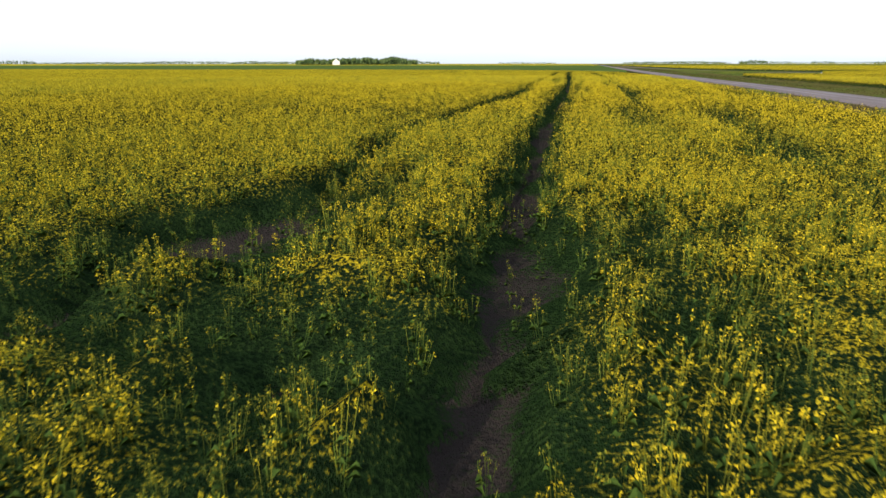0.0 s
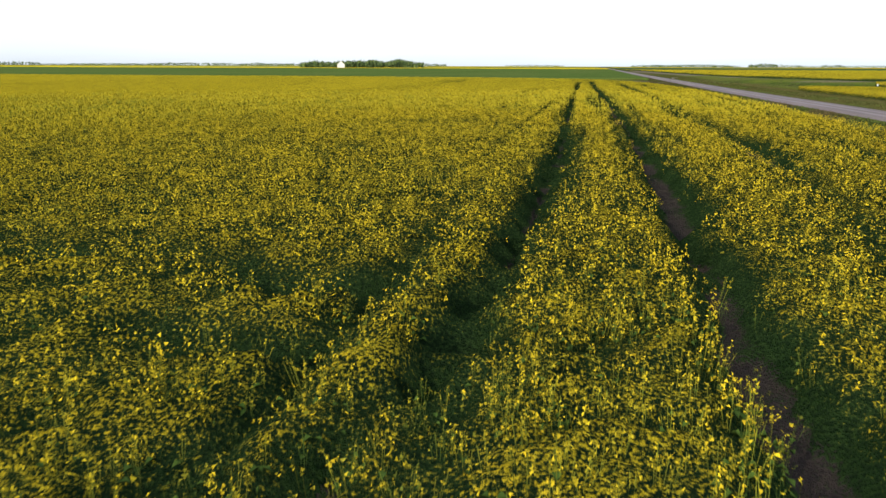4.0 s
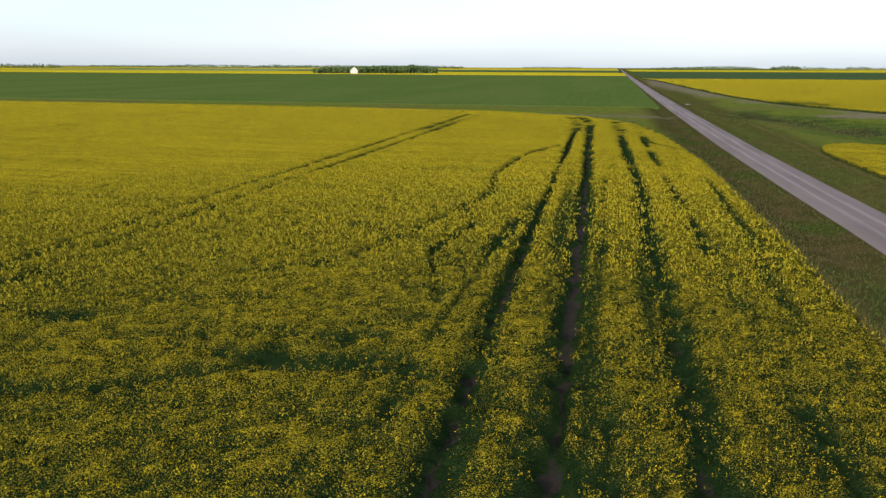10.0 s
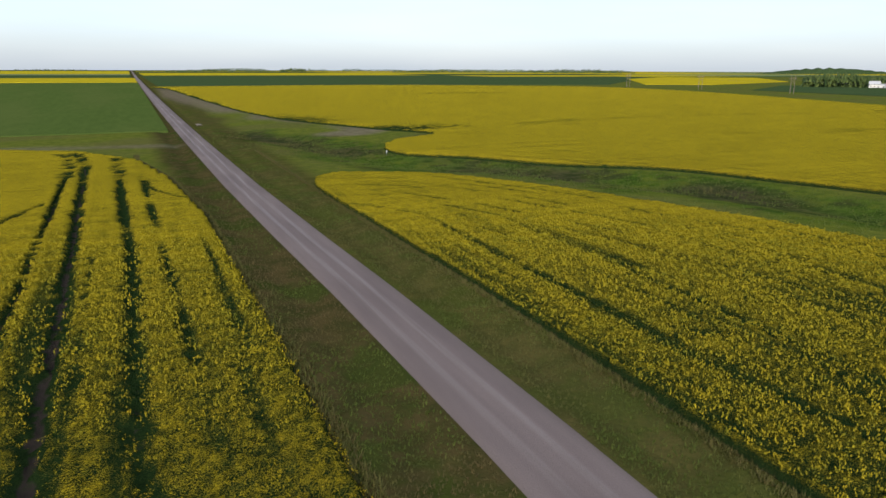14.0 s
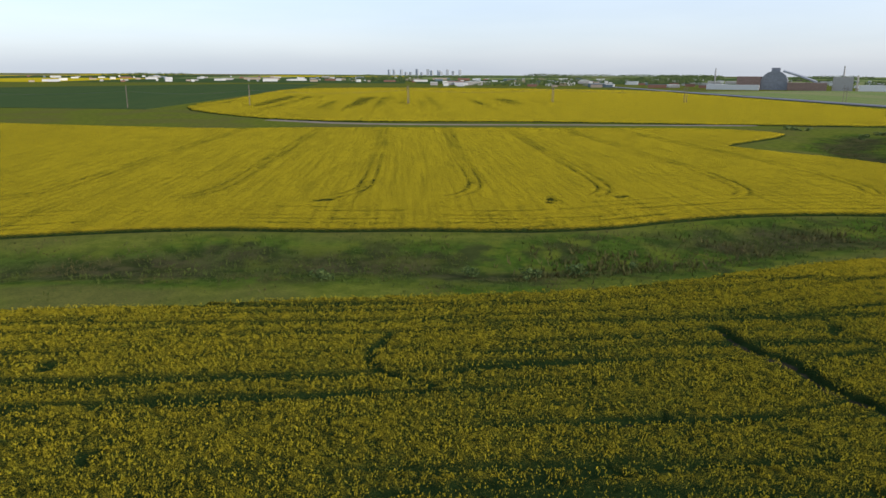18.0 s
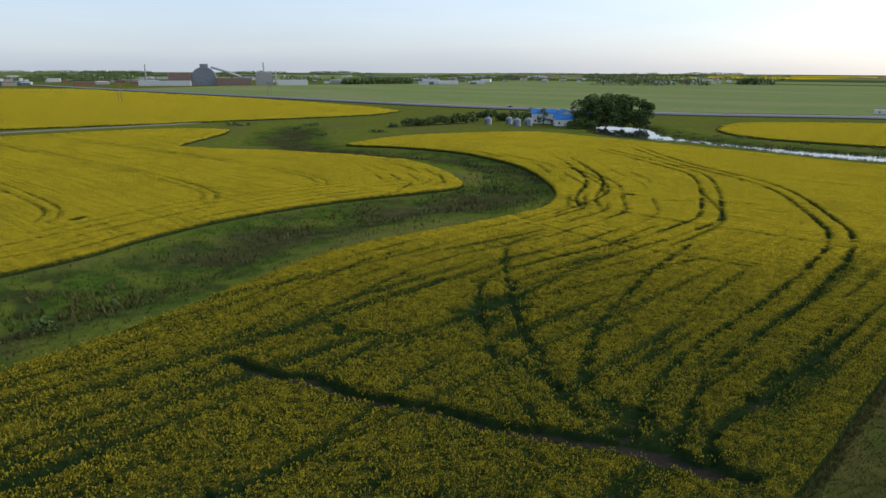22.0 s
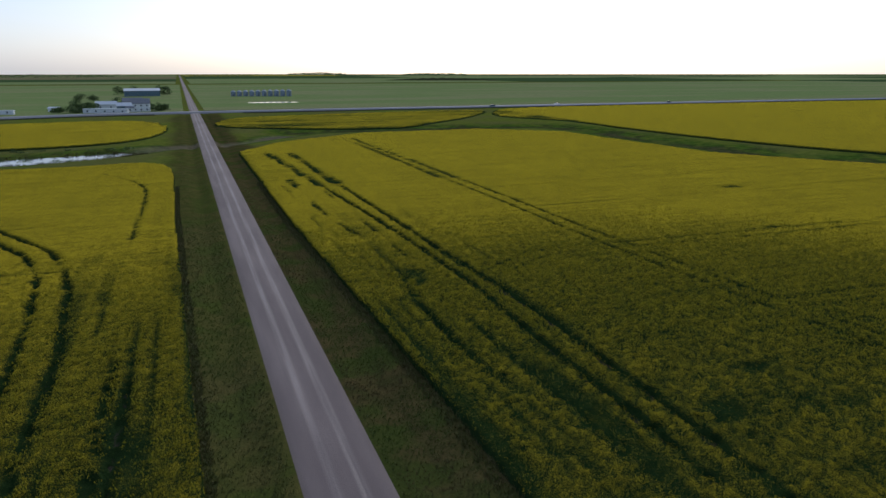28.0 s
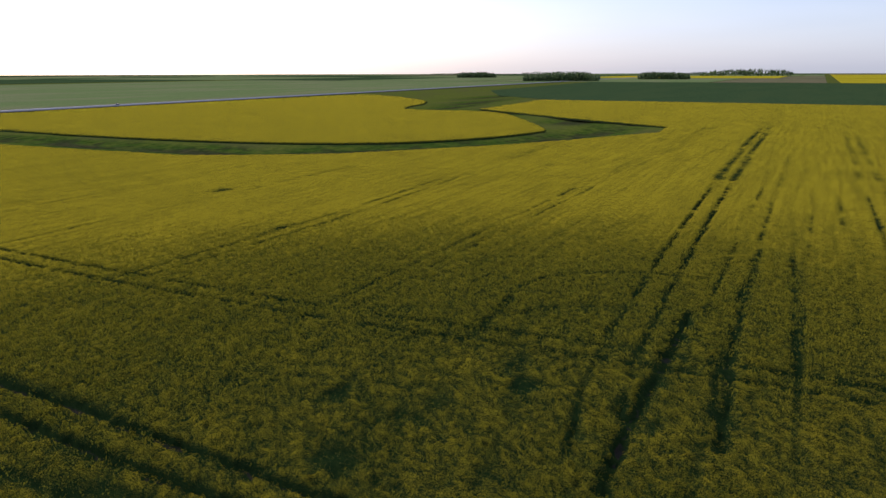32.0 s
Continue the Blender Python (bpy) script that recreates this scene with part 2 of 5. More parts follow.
def curved(pts, k=5):
    """A smooth line through the given corners (Catmull-Rom)."""
    p = [np.array(q, float) for q in pts]
    p = [2 * p[0] - p[1]] + p + [2 * p[-1] - p[-2]]
    out = []
    for a, b, c, d in zip(p, p[1:], p[2:], p[3:]):
        for i in range(k):
            t = i / k
            out.append(tuple(0.5 * (2 * b + (c - a) * t + (2 * a - 5 * b + 4 * c - d) * t * t + (3 * b - a - 3 * c + d) * t ** 3)))
    return out + [tuple(p[-2])]


def closed(pts, k=4):
    p = [np.array(q, float) for q in pts]
    n, out = len(p), []
    for i in range(n):
        a, b, c, d = p[i - 1], p[i], p[(i + 1) % n], p[(i + 2) % n]
        for j in range(k):
            t = j / k
            out.append(tuple(0.5 * (2 * b + (c - a) * t + (2 * a - 5 * b + 4 * c - d) * t * t + (3 * b - a - 3 * c + d) * t ** 3)))
    return out


# ---------------------------------------------------------------- the plan
FIELD_WEST = [(-8.5, -257), (-9.0, -130), (-10.6, -60), (-10.6, 60), (-11.5, 120), (-14.5, 158), (-19, 186), (-32, 208), (-60, 224), (-170, 231), (-620, 228), (-620, -246), (-603, -245),
              (-455, -232), (-389, -149), (-347, -84), (-313, -81), (-241, -122), (-188, -161), (-161, -202), (-155, -291), (-125, -320), (-65, -315), (-25, -285)]
FIELD_EAST = [(9.6, 138), (16, 149), (26, 146), (36, 140), (47.5, 120), (55, 100), (61, 80), (64.5, 62), (66, 42), (67.6, 22), (68.6, 5), (70.2, -11), (73.5, -22),
              (79, -39), (82.5, -51), (83.5, -66), (81, -86), (82, -108), (97, -131), (125, -156), (158, -168), (186, -164), (206, -155), (212, -163), (218, -201),
              (195, -248), (165, -249), (109, -241), (46, -233), (22, -237), (12.5, -219), (11.4, -153), (9.6, -64), (8.7, -30), (9.8, 30), (10.2, 70), (9.6, 105)]
FIELD_CREEK = [(42, 194), (42.2, 178), (54, 165), (69, 146), (85, 130), (93, 110), (99.5, 90), (105, 69), (107.8, 48), (106, 27), (105.8, 10), (104.5, -9), (107.5, -25), (112, -36), (117.5, -56), (117.5, -82),
               (112, -109), (117, -120), (138, -132), (160, -139), (196, -130), (237, -109), (252, -113), (293, -155), (323, -131), (328, -45), (330, 56),
               (326, 111), (358, 223), (397, 331), (462, 530), (470, 690), (400, 760), (250, 850), (14, 830), (14, 772), (29, 368), (52, 265), (70, 226), (52, 210)]
FIELD_HILL = [(530, 176), (426, 118), (378, 52), (374, -53), (352, -175), (354, -318), (585, -353), (900, -345), (1035, -330), (1150, -98), (1100, 165), (702, 177)]
FIELD_SOUTH = [(144, -333), (118, -299), (81, -293), (39, -304), (21, -330), (15, -381), (25, -425), (57, -440), (113, -418), (150, -380)]
FIELD_BEND = [(-193, -358), (-195, -282), (-201, -223), (-215, -180), (-246, -149), (-292, -130), (-324, -139), (-427, -207), (-436, -281), (-550, -325),
              (-662, -443), (-640, -490), (-330, -497), (-215, -480), (-175, -410)]
FIELD_STRIP = [(-8, -385), (-30, -362), (-92, -352), (-130, -378), (-165, -420), (-190, -470), (-130, -470), (-40, -450), (-14, -430)]
POND = [(187, -294), (172, -274), (148, -268), (120, -267), (93, -260), (60, -255), (29, -271), (31, -282), (65, -273), (99, -275), (144, -288), (178, -325), (205, -325)]
CREEK_E = curved([(16, 255), (26, 215), (34, 172), (60, 142), (76, 112), (86, 75), (90, 38), (86.5, 12), (86, -8), (92, -28), (101, -55), (104, -80), (99.5, -104), (104, -124), (122, -147), (160, -158), (205, -142), (240, -150), (290, -190)])
CREEK_W = curved([(-40, -345), (-120, -345), (-172, -330), (-176, -250), (-186, -190), (-225, -148), (-290, -112), (-345, -112), (-400, -175), (-446, -255), (-560, -285), (-700, -330)])
CREEK_S = curved([(24, -280), (10, -292), (-10, -300), (-40, -335)])


def road_x(y):
    """The road's centre line: very slightly bowed to the north."""
    return np.interp(y, (45, 75, 100, 145, 240, 400, 740, 1500, 4000), (0, -0.5, -1.3, -2.4, -3.4, -4.3, -5.2, -5.5, -2))


def ground_z(x, y):
    z = 0.25 * (soft_noise(x, y, 60, 3) - 0.5) * smooth01(np.abs(x), 12, 40)
    for line, deep, wide in ((CREEK_E, 1.5, 9), (CREEK_W, 1.3, 12), (CREEK_S, 1.0, 8)):
        d, _ = off_line(x, y, line)
        z = z - deep * np.exp(-(d / wide) ** 2)
    z = z - 0.45 * np.exp(-((np.abs(x - road_x(y)) - 6.3) / 1.6) ** 2) * (y > -500)   # road ditches
    d = off_line(x, y, closed(POND) + [closed(POND)[0]])[0]
    pond = inside(x, y, closed(POND))
    z = np.where(pond, -0.9 - 0.12 * np.minimum(d, 6), z - 0.75 * np.exp(-(d / 5) ** 2) * ~pond)
    return np.where(np.abs(x - road_x(y)) < 4.2, 0.0, z)


def road_strip(name, line, half, material, label, crown=0.12, base=0.03, n=10):
    """A crowned strip along a line."""
    p = np.array(line)
    t = np.gradient(p, axis=0)
    t /= np.linalg.norm(t, axis=1)[:, None]
    side = np.stack([t[:, 1], -t[:, 0]], 1)
    u = np.linspace(-1, 1, n + 1)
    v = p[:, None] + side[:, None] * (u * half)[None, :, None]
    z = np.broadcast_to(base + crown * (1 - u ** 2), v.shape[:2]).copy()
    z[:, 0] = z[:, -1] = -0.15
    verts = np.concatenate([v, z[..., None]], 2).reshape(-1, 3)
    m, k = len(p), n + 1
    i = (np.arange(m - 1)[:, None] * k + np.arange(n)[None]).ravel()
    faces = np.stack([i, i + 1, i + k + 1, i + k], 1)
    ob = new(name, grid_mesh(name, verts, faces, material, {"across": np.tile(u, m)}, True))
    return tagged(ob, label, "road", kind="structure")


def gravel_material():
    m = Mat("gravel", 0.97, 0, 0.12)
    fine, grit, big = m.noise(9, 4), m.voronoi(14).outputs["Distance"], m.noise(0.25, 3, 0.6, m.coords(1, 0.12, 1))
    n = m.t.nodes.new("ShaderNodeAttribute")
    n.attribute_name = "across"
    a = m.math('ABSOLUTE', m.math('ADD', n.outputs["Fac"], 0.02), 0)
    wheel = m.ramp(m.math('ABSOLUTE', m.math('SUBTRACT', a, 0.26), 0), 0.15, 0.03)
    c = m.mix(m.ramp(big, 0.3, 0.7), (0.130, 0.103, 0.099), (0.182, 0.146, 0.139))
    # faint pale tint on the packed wheel paths: sheen painted into the colour
    c = m.mix(m.math('MULTIPLY', wheel, 0.10), c, (0.36, 0.31, 0.295))
    c = m.mix(m.math('MULTIPLY', m.ramp(a, 0.72, 1.0), 0.5), c, (0.130, 0.110, 0.085))     # loose dirty shoulder
    worn = m.noise(0.5, 4, 0.6, m.coords(5, 0.10, 1))                                       # long scrape marks
    c = m.mix(m.math('MULTIPLY', m.ramp(worn, 0.5, 0.75), 0.35), c, (0.135, 0.112, 0.106))
    packed = m.math('MULTIPLY', wheel, m.ramp(worn, 0.7, 0.4))
    m.link(m.math('SUBTRACT', 0.95, m.math('MULTIPLY', packed, 0.42)), m.b.inputs["Roughness"])
    c = m.mix(m.math('MULTIPLY', m.ramp(fine, 0.4, 0.7), 0.35), c, (0.115, 0.096, 0.09))
    m.color(c).bump(m.math('ADD', fine, grit), 0.5, 0.03)
    return m.m


def asphalt_material():
    m = Mat("asphalt", 0.85, 0, 0.3)
    n = m.noise(1.5, 4)
    m.color(m.mix(m.ramp(n, 0.3, 0.7), (0.15, 0.15, 0.16), (0.21, 0.21, 0.22))).bump(m.noise(30), 0.3, 0.01)
    return m.m


GRAVEL, ASPHALT = gravel_material(), asphalt_material()

# ground: one sheet to the horizon, finer towards the road
def axis(lo, hi, step, far):
    a = list(np.arange(lo, hi + step, step))
    s = step
    while a[-1] < far:
        s *= 1.35
        a.append(a[-1] + s)
    s = step
    while a[0] > -far:
        s *= 1.35
        a.insert(0, a[0] - s)
    return np.array(a)


gx, gy = np.union1d(axis(-250, 340, 3.2, 4900), np.arange(-13.5, 13.6, 0.75)), axis(-360, 260, 3.2, 4900)
X, Y = np.meshgrid(gx, gy)
Z = ground_z(X.ravel(), Y.ravel())
i = (np.arange(len(gy) - 1)[:, None] * len(gx) + np.arange(len(gx) - 1)[None]).ravel()
gX, gY = X.ravel(), Y.ravel()
wob = 12 * (soft_noise(gX, gY, 14, 70) - 0.5)
wet = np.zeros(gX.shape)
for line, wide in ((CREEK_E, 16), (CREEK_W, 17), (CREEK_S, 12)):
    wet = np.maximum(wet, 1 - smooth01(off_line(gX, gY, line)[0] + wob, wide * 0.6, wide))
wet = np.maximum(wet, 0.8 * (1 - smooth01(off_line(gX, gY, POND + POND[:1])[0] + wob, 4, 14)))
channel = np.zeros(gX.shape)
for line, wide in ((CREEK_E, 11), (CREEK_W, 7), (CREEK_S, 4)):
    channel = np.maximum(channel, (1 - smooth01(np.abs(off_line(gX, gY, line)[0] + 0.5 * wob), wide * 0.3, wide)) * smooth01(soft_noise(gX, gY, 18, 71), 0.12, 0.5))
dry = (1 - smooth01(np.abs(gX) + 0.35 * wob, 11, 17)) * np.where(gX < 0, 1.0, 0.75) * (gY > -500)
bare = 0.75 * (1 - smooth01(off_line(gX, gY, [(10, 800), (13, 600), (22, 420), (40, 320), (62, 262), (45, 243)])[0] + wob, 4, 14))
bare = np.maximum(bare, 0.5 * (1 - smooth01(off_line(gX, gY, CREEK_S)[0] + wob, 2, 8)))
bare = np.maximum(bare, 0.45 * (1 - smooth01(off_line(gX, gY, [(-12, 222), (-120, 232), (-620, 226)])[0] + wob * 0.4, 2, 8)))
ground = new("ground", grid_mesh("ground", np.stack([X.ravel(), Y.ravel(), Z], 1), np.stack([i, i + 1, i + len(gx) + 1, i + len(gx)], 1), GROUND, {"wet": wet, "dry": dry, "bare": bare, "channel": channel}, True))
tagged(ground, "flat prairie ground of meadow grass and dry patches", "ground", kind="structure")

ys = np.concatenate([np.arange(-4800, -520, 60.0), np.arange(-520, 320, 4.0), np.arange(320, 4800, 60.0)])
road_strip("road", [(float(road_x(v)), float(v)) for v in ys], 3.5, GRAVEL, "straight pale gravel farm road with lighter wheel tracks")


# ---------------------------------------------------------------- canola
def beside(line, gap=3.6):
    """A line with a second one beside it: the two wheel lines of a sprayer pass."""
    p = np.array(curved(line))
    t = np.gradient(p, axis=0)
    t /= np.linalg.norm(t, axis=1)[:, None]
    s = np.stack([t[:, 1], -t[:, 0]], 1) * gap
    return [[tuple(v) for v in p], [tuple(v) for v in p + s]]


# thin or bare lines in the crop: line, half width, depth, share of the line that is open
LINES = []


def add_line(pts, wide, deep, gaps=0.0, twin=0.0):
    for l in (beside(pts, twin) if twin else [curved(pts)]):
        LINES.append((l, wide, deep, gaps))


# west field, along the road
add_line([(-29.7, -29), (-30.1, -25), (-29.6, -21.5), (-29.4, -18.5), (-30.2, -13), (-30.8, -6), (-30.3, 0), (-29.9, 12), (-29.9, 30), (-30.3, 46), (-30.8, 70), (-31.6, 122), (-33, 185), (-37, 203)], 0.5, 1.0)
add_line([(-24.8, -31), (-24.9, -25.4), (-25.2, -20), (-25.5, -13), (-25.7, -5), (-25.8, 8), (-25.9, 29), (-26.3, 48), (-26.9, 78), (-28.2, 127), (-29.8, 180), (-33, 203)], 0.82, 1.0)
add_line([(-23.9, -31), (-24.2, -22), (-24.6, -12)], 0.3, 0.7, 0.3)
add_line([(-23.6, 190), (-22.3, 132), (-21.2, 98), (-21.1, 66), (-20.6, 38), (-20, 20)], 0.95, 0.84, 0.08)
add_line([(-25.1, 130), (-25.2, 90), (-24.4, 46), (-23.8, 20)], 0.35, 0.55, 0.5)
add_line([(-19.5, 185), (-18.2, 120), (-17.1, 64), (-16.6, 45), (-15.5, 20)], 0.7, 0.7, 0.35)
add_line([(-13, 130), (-12.8, 60), (-12.8, 10)], 0.3, 0.4, 0.5)
add_line([(-33, 99), (-37.5, 86), (-38.2, 77), (-41, 62), (-44, 53), (-52, 48)], 0.55, 0.72, 0.35)
add_line([(-34, 47), (-37, 58), (-36, 68), (-38.5, 76)], 0.45, 0.8, 0.1)
add_line([(-33.5, 38), (-38, 37), (-46, 32), (-54, 30)], 0.5, 0.75, 0.15)
add_line([(-33, 44), (-38, 42), (-50, 36.5), (-60, 36)], 0.5, 0.7, 0.25)
add_line([(-29, 30), (-33, 33), (-35, 42), (-33.4, 55), (-31.5, 80)], 0.8, 0.65, 0.45)
add_line([(-52.5, -290), (-54, -165), (-53.8, -110), (-54.3, -80), (-55.2, -60), (-57, -45), (-58.7, -15), (-60, 20), (-61.8, 55), (-62, 95), (-60.5, 206)], 0.45, 0.76, 0.12, -3.4)
add_line([(-17, -250), (-23.7, -140), (-25.3, -95), (-24.7, -75), (-24.2, -60), (-24.1, -50), (-23.5, -40)], 0.55, 0.9, 0.1)
add_line([(-24.5, -246), (-26.9, -140), (-27.9, -96), (-28.2, -72), (-27.6, -55), (-27.2, -45), (-26.6, -37)], 0.6, 0.92, 0.1)
add_line([(-75, -30.8), (-60, -30.7), (-45, -30.9), (-36, -30.3)], 0.75, 0.88, 0.12)
add_line([(-110, -26), (-69, -25.6), (-55, -24.6), (-45, -24.3)], 0.5, 0.75, 0.2)
add_line([(-136, -22.2), (-79, -20.4), (-60, -19.6)], 0.4, 0.65, 0.3)
add_line([(-33.3, 133), (-37.5, 117.7), (-38.7, 95.5), (-37.2, 85), (-38.1, 77), (-41.3, 74.6)], 0.5, 0.8, 0.1)
add_line([(-55, 69), (-46.3, 65), (-39, 61), (-34, 54.5)], 0.35, 0.6, 0.2)
add_line([(-40.5, 39.3), (-38, 40.3), (-35.5, 40.6)], 0.5, 0.8, 0.1)
add_line([(-39.5, 35.8), (-36, 36.7), (-32, 37)], 0.45, 0.75, 0.1)
add_line([(-15.8, -243), (-15.7, -148), (-18.5, -110), (-16.2, -78), (-16.4, -58), (-16.5, -38)], 0.6, 0.75, 0.5)
add_line([(-20.5, -225), (-21, -150), (-21.4, -108), (-20, -80), (-19.6, -40)], 0.45, 0.6, 0.55)
add_line([(-13.2, -230), (-13, -120), (-12.8, -60)], 0.35, 0.4, 0.5)
# west field, across
add_line([(-576, -46), (-380, -43.5), (-182, -40.8), (-68, -37.4), (-40, -34)], 0.45, 0.8, 0.12, -3.6)
add_line([(-300, -27), (-107, -26.6), (-62, -26), (-35, -25)], 0.32, 0.55, 0.4)
add_line([(-230, -20.2), (-164, -19.7), (-66, -19.5), (-35, -19)], 0.32, 0.5, 0.45)
add_line([(-260, -30.5), (-150, -29.8), (-90, -29.5), (-45, -29)], 0.34, 0.6, 0.4)
add_line([(-200, -14.6), (-100, -14.2), (-45, -14)], 0.3, 0.45, 0.45)
add_line([(-588, -10), (-128, -8.8), (-60, -8.5)], 0.4, 0.6, 0.35, -3.6)
add_line([(-31.6, -95), (-42, -101), (-60, -101), (-115, -101), (-257, -109), (-420, -118)], 0.34, 0.6, 0.2, 3.2)
add_line([(-32, -62), (-44, -66), (-60, -69), (-138, -68.5), (-277, -66.5), (-500, -66)], 0.34, 0.55, 0.3, 3.2)
add_line([(-31, -128), (-45, -132), (-75, -134), (-200, -138), (-330, -150)], 0.35, 0.45, 0.35)
add_line([(-30, -152), (-40, -159), (-75, -160), (-168, -167)], 0.35, 0.5, 0.3)
add_line([(-34, -45), (-47, -50), (-62, -50), (-79, -51), (-88, -42), (-90, -31)], 0.5, 0.7, 0.3)
add_line([(-36, -62), (-46, -58), (-57, -54), (-70, -45)], 0.5, 0.6, 0.4)
add_line([(-150, -25), (-150, 30), (-148, 110), (-146, 200)], 0.4, 0.4, 0.4, 3.6)
add_line([(-600, 40), (-300, 42), (-100, 48)], 0.4, 0.45, 0.35, 3.6)
add_line([(-600, 120), (-300, 118), (-110, 116)], 0.4, 0.45, 0.35, 3.6)
# east field between road and creek
add_line([(56, -20.6), (50, -21.5), (46.6, -23.4), (41.8, -24), (37.4, -25.8), (33.4, -27.6), (29.6, -28.3), (24, -31), (18.5, -33.5), (12, -35)], 1.2, 1.0, 0.12)
add_line([(15.9, -49), (16.3, -40), (14.2, -35.6), (11.5, -34)], 0.5, 0.85, 0.1)
add_line([(34.1, -50.7), (28.2, -40), (24.6, -38.6)], 0.5, 0.75, 0.2)
add_line([(71, -112), (79, -122), (90, -143), (104, -160), (125, -180)], 0.45, 0.76, 0.18, -4.2)
add_line([(75, -101), (81, -130), (97, -150), (119, -165)], 0.44, 0.69, 0.20)
add_line([(24, -34), (29, -37), (39, -45), (50.5, -57), (52.5, -67), (50, -88), (49.3, -110), (52.5, -126), (74, -169), (94, -187), (130, -210)], 0.49, 0.76, 0.20, -4)
add_line([(17.5, -35), (21.4, -52), (22.1, -78), (24.4, -105), (27.1, -118), (33, -132), (57, -169), (92, -194), (123, -222)], 0.53, 0.82, 0.15, -3.6)
add_line([(18, -130), (18.3, -186), (30, -215)], 0.44, 0.64, 0.20)
add_line([(15.5, -46), (15.1, -76)], 0.34, 0.85, 0.10)
add_line([(16.8, -46), (16.7, -76)], 0.34, 0.82, 0.10)
add_line([(80, -92), (68, -88), (66, -76), (58, -65), (47, -53), (38, -44.5), (24, -36)], 0.65, 0.66, 0.35)
add_line([(46.5, -30), (47, -40), (48, -49), (44, -70), (40, -90)], 0.55, 0.69, 0.25)
add_line([(28, -38), (33, -48), (36, -55), (42, -78), (45, -96)], 0.55, 0.74, 0.25)
add_line([(20, -37), (28, -52), (31, -70), (33, -92)], 0.49, 0.64, 0.30)
add_line([(67, -130), (57, -137), (43, -143), (30, -146)], 0.38, 0.64, 0.20)
add_line([(60, -26), (50, -36), (40, -40), (30, -38)], 0.76, 0.64, 0.30)
add_line([(86, -98), (72, -92), (52, -88), (34, -90)], 0.44, 0.64, 0.25)
add_line([(84, -116), (60, -112), (40, -113), (26, -112)], 0.44, 0.64, 0.20)
add_line([(43, 10), (46, 14.5), (50, 16), (56, 14)], 0.55, 0.79, 0.10)
add_line([(36.5, -8), (35.8, -2)], 0.6, 0.85)
add_line([(17, 130), (17.5, 60), (17, 0), (16.5, -30)], 0.49, 0.59, 0.35)
add_line([(27, 100), (26.5, 64), (25, 30), (28, 8), (30, -18)], 0.55, 0.64, 0.25)
add_line([(23.5, 100), (23, 64), (21.6, 30), (24.5, 8), (26, -20)], 0.44, 0.54, 0.30)
# across the creek
for k, (y0, y1) in enumerate(((92, 88), (55.5, 54), (23, 24), (-3, -5), (-33.5, -34), (-66, -60), (-96, -84))):
    add_line([(325, y1), (200, y0), (156, y0 + 0.5), (143, y0 + 3), (137, y0 + 7)], 0.42, 0.5, 0.1, -2.8)
add_line([(70, 217), (130, 255), (220, 262), (340, 255)], 0.5, 0.6, 0.3, 4)
add_line([(150, 190), (230, 180), (330, 170)], 0.5, 0.5, 0.3, 4)

# thin spots: x, y, half sizes, depth
SPOTS = [(-35.1, 1.3, 1.6, 0.8, 0.95), (-32.6, 1.0, 1.6, 0.7, 0.95), (-35.3, -2.2, 1.6, 0.7, 0.9), (-32.4, -2.3, 1.5, 0.7, 0.95), (-40.1, 1.5, 1.8, 0.7, 0.9), (-32.2, 10.6, 1.3, 0.8, 0.9),
         (-41, 20.6, 2, 1, 0.85), (-38.7, 15.6, 1.8, 1.3, 0.95), (-36.6, 39.2, 2.4, 0.9, 0.8), (-32.6, 33.5, 1.2, 1.8, 0.8), (-40.3, 36.9, 2, 0.7, 0.7), (-44.5, 8.3, 2, 0.7, 0.6), (-54, 39.5, 2.2, 0.8, 0.8),
         (-38.6, 36.3, 2.6, 0.9, 0.75), (-29.6, -22.4, 1.2, 2.6, 1.1), (-25.2, -19.2, 0.9, 2.0, 1.0), (-26.4, -28.4, 0.8, 1.0, 0.7), (-24.2, -25.2, 0.4, 1.6, 0.7)]
SPOTS += [(-29.8, -28, 0.9, 1.2, 0.8), (-22.5, -26.8, 0.6, 1.0, 0.8), (-20.2, 28, 0.9, 3.5, 0.85), (-19, -12, 0.8, 2.5, 0.7), (-17, 2, 0.9, 3, 0.6),
          (49.4, 45.2, 2.6, 1.3, 0.8), (33, 35.5, 1.6, 1, 0.8), (40, 37, 0.9, 1.8, 0.7), (20.6, 52.5, 1.5, 0.9, 0.8), (23.5, -36.5, 4, 2.4, 0.75)]
SPOTS += [(17, -34.3, 4.5, 1.7, 0.85), (48.5, -52, 3, 6, 0.6), (44, -45, 3, 4, 0.5), (75.5, -131, 3, 2.2, 0.85), (55.5, -33, 2, 1, 0.7), (34.3, -53, 0.8, 3, 0.7), (132.4, -17.7, 3.6, 1.6, 0.95),
          (133, 29.8, 1.5, 2.4, 0.85), (136, -34.5, 1.3, 1.8, 0.9), (156, -3.4, 1.4, 1.6, 0.8), (-42, -46, 4, 1.6, 0.6), (-47, -40, 4, 1.4, 0.7)]
SPOTS += [(-31, -47, 2.4, 3.6, 0.7), (-40, -54, 2, 1.5, 0.7), (-52, -43, 4, 1.2, 0.6), (-24, -65, 1.6, 4, 0.6), (-36, -38, 3, 2, 0.6), (-88, -101.5, 4, 1.2, 0.8),
          (-112, -140, 5, 1.5, 0.7), (-60, -60, 3, 1, 0.6), (-20, -95, 2, 4, 0.7), (65, 245, 22, 9, 0.75), (40, 300, 18, 22, 0.7), (230, 560, 60, 10, 0.6)]

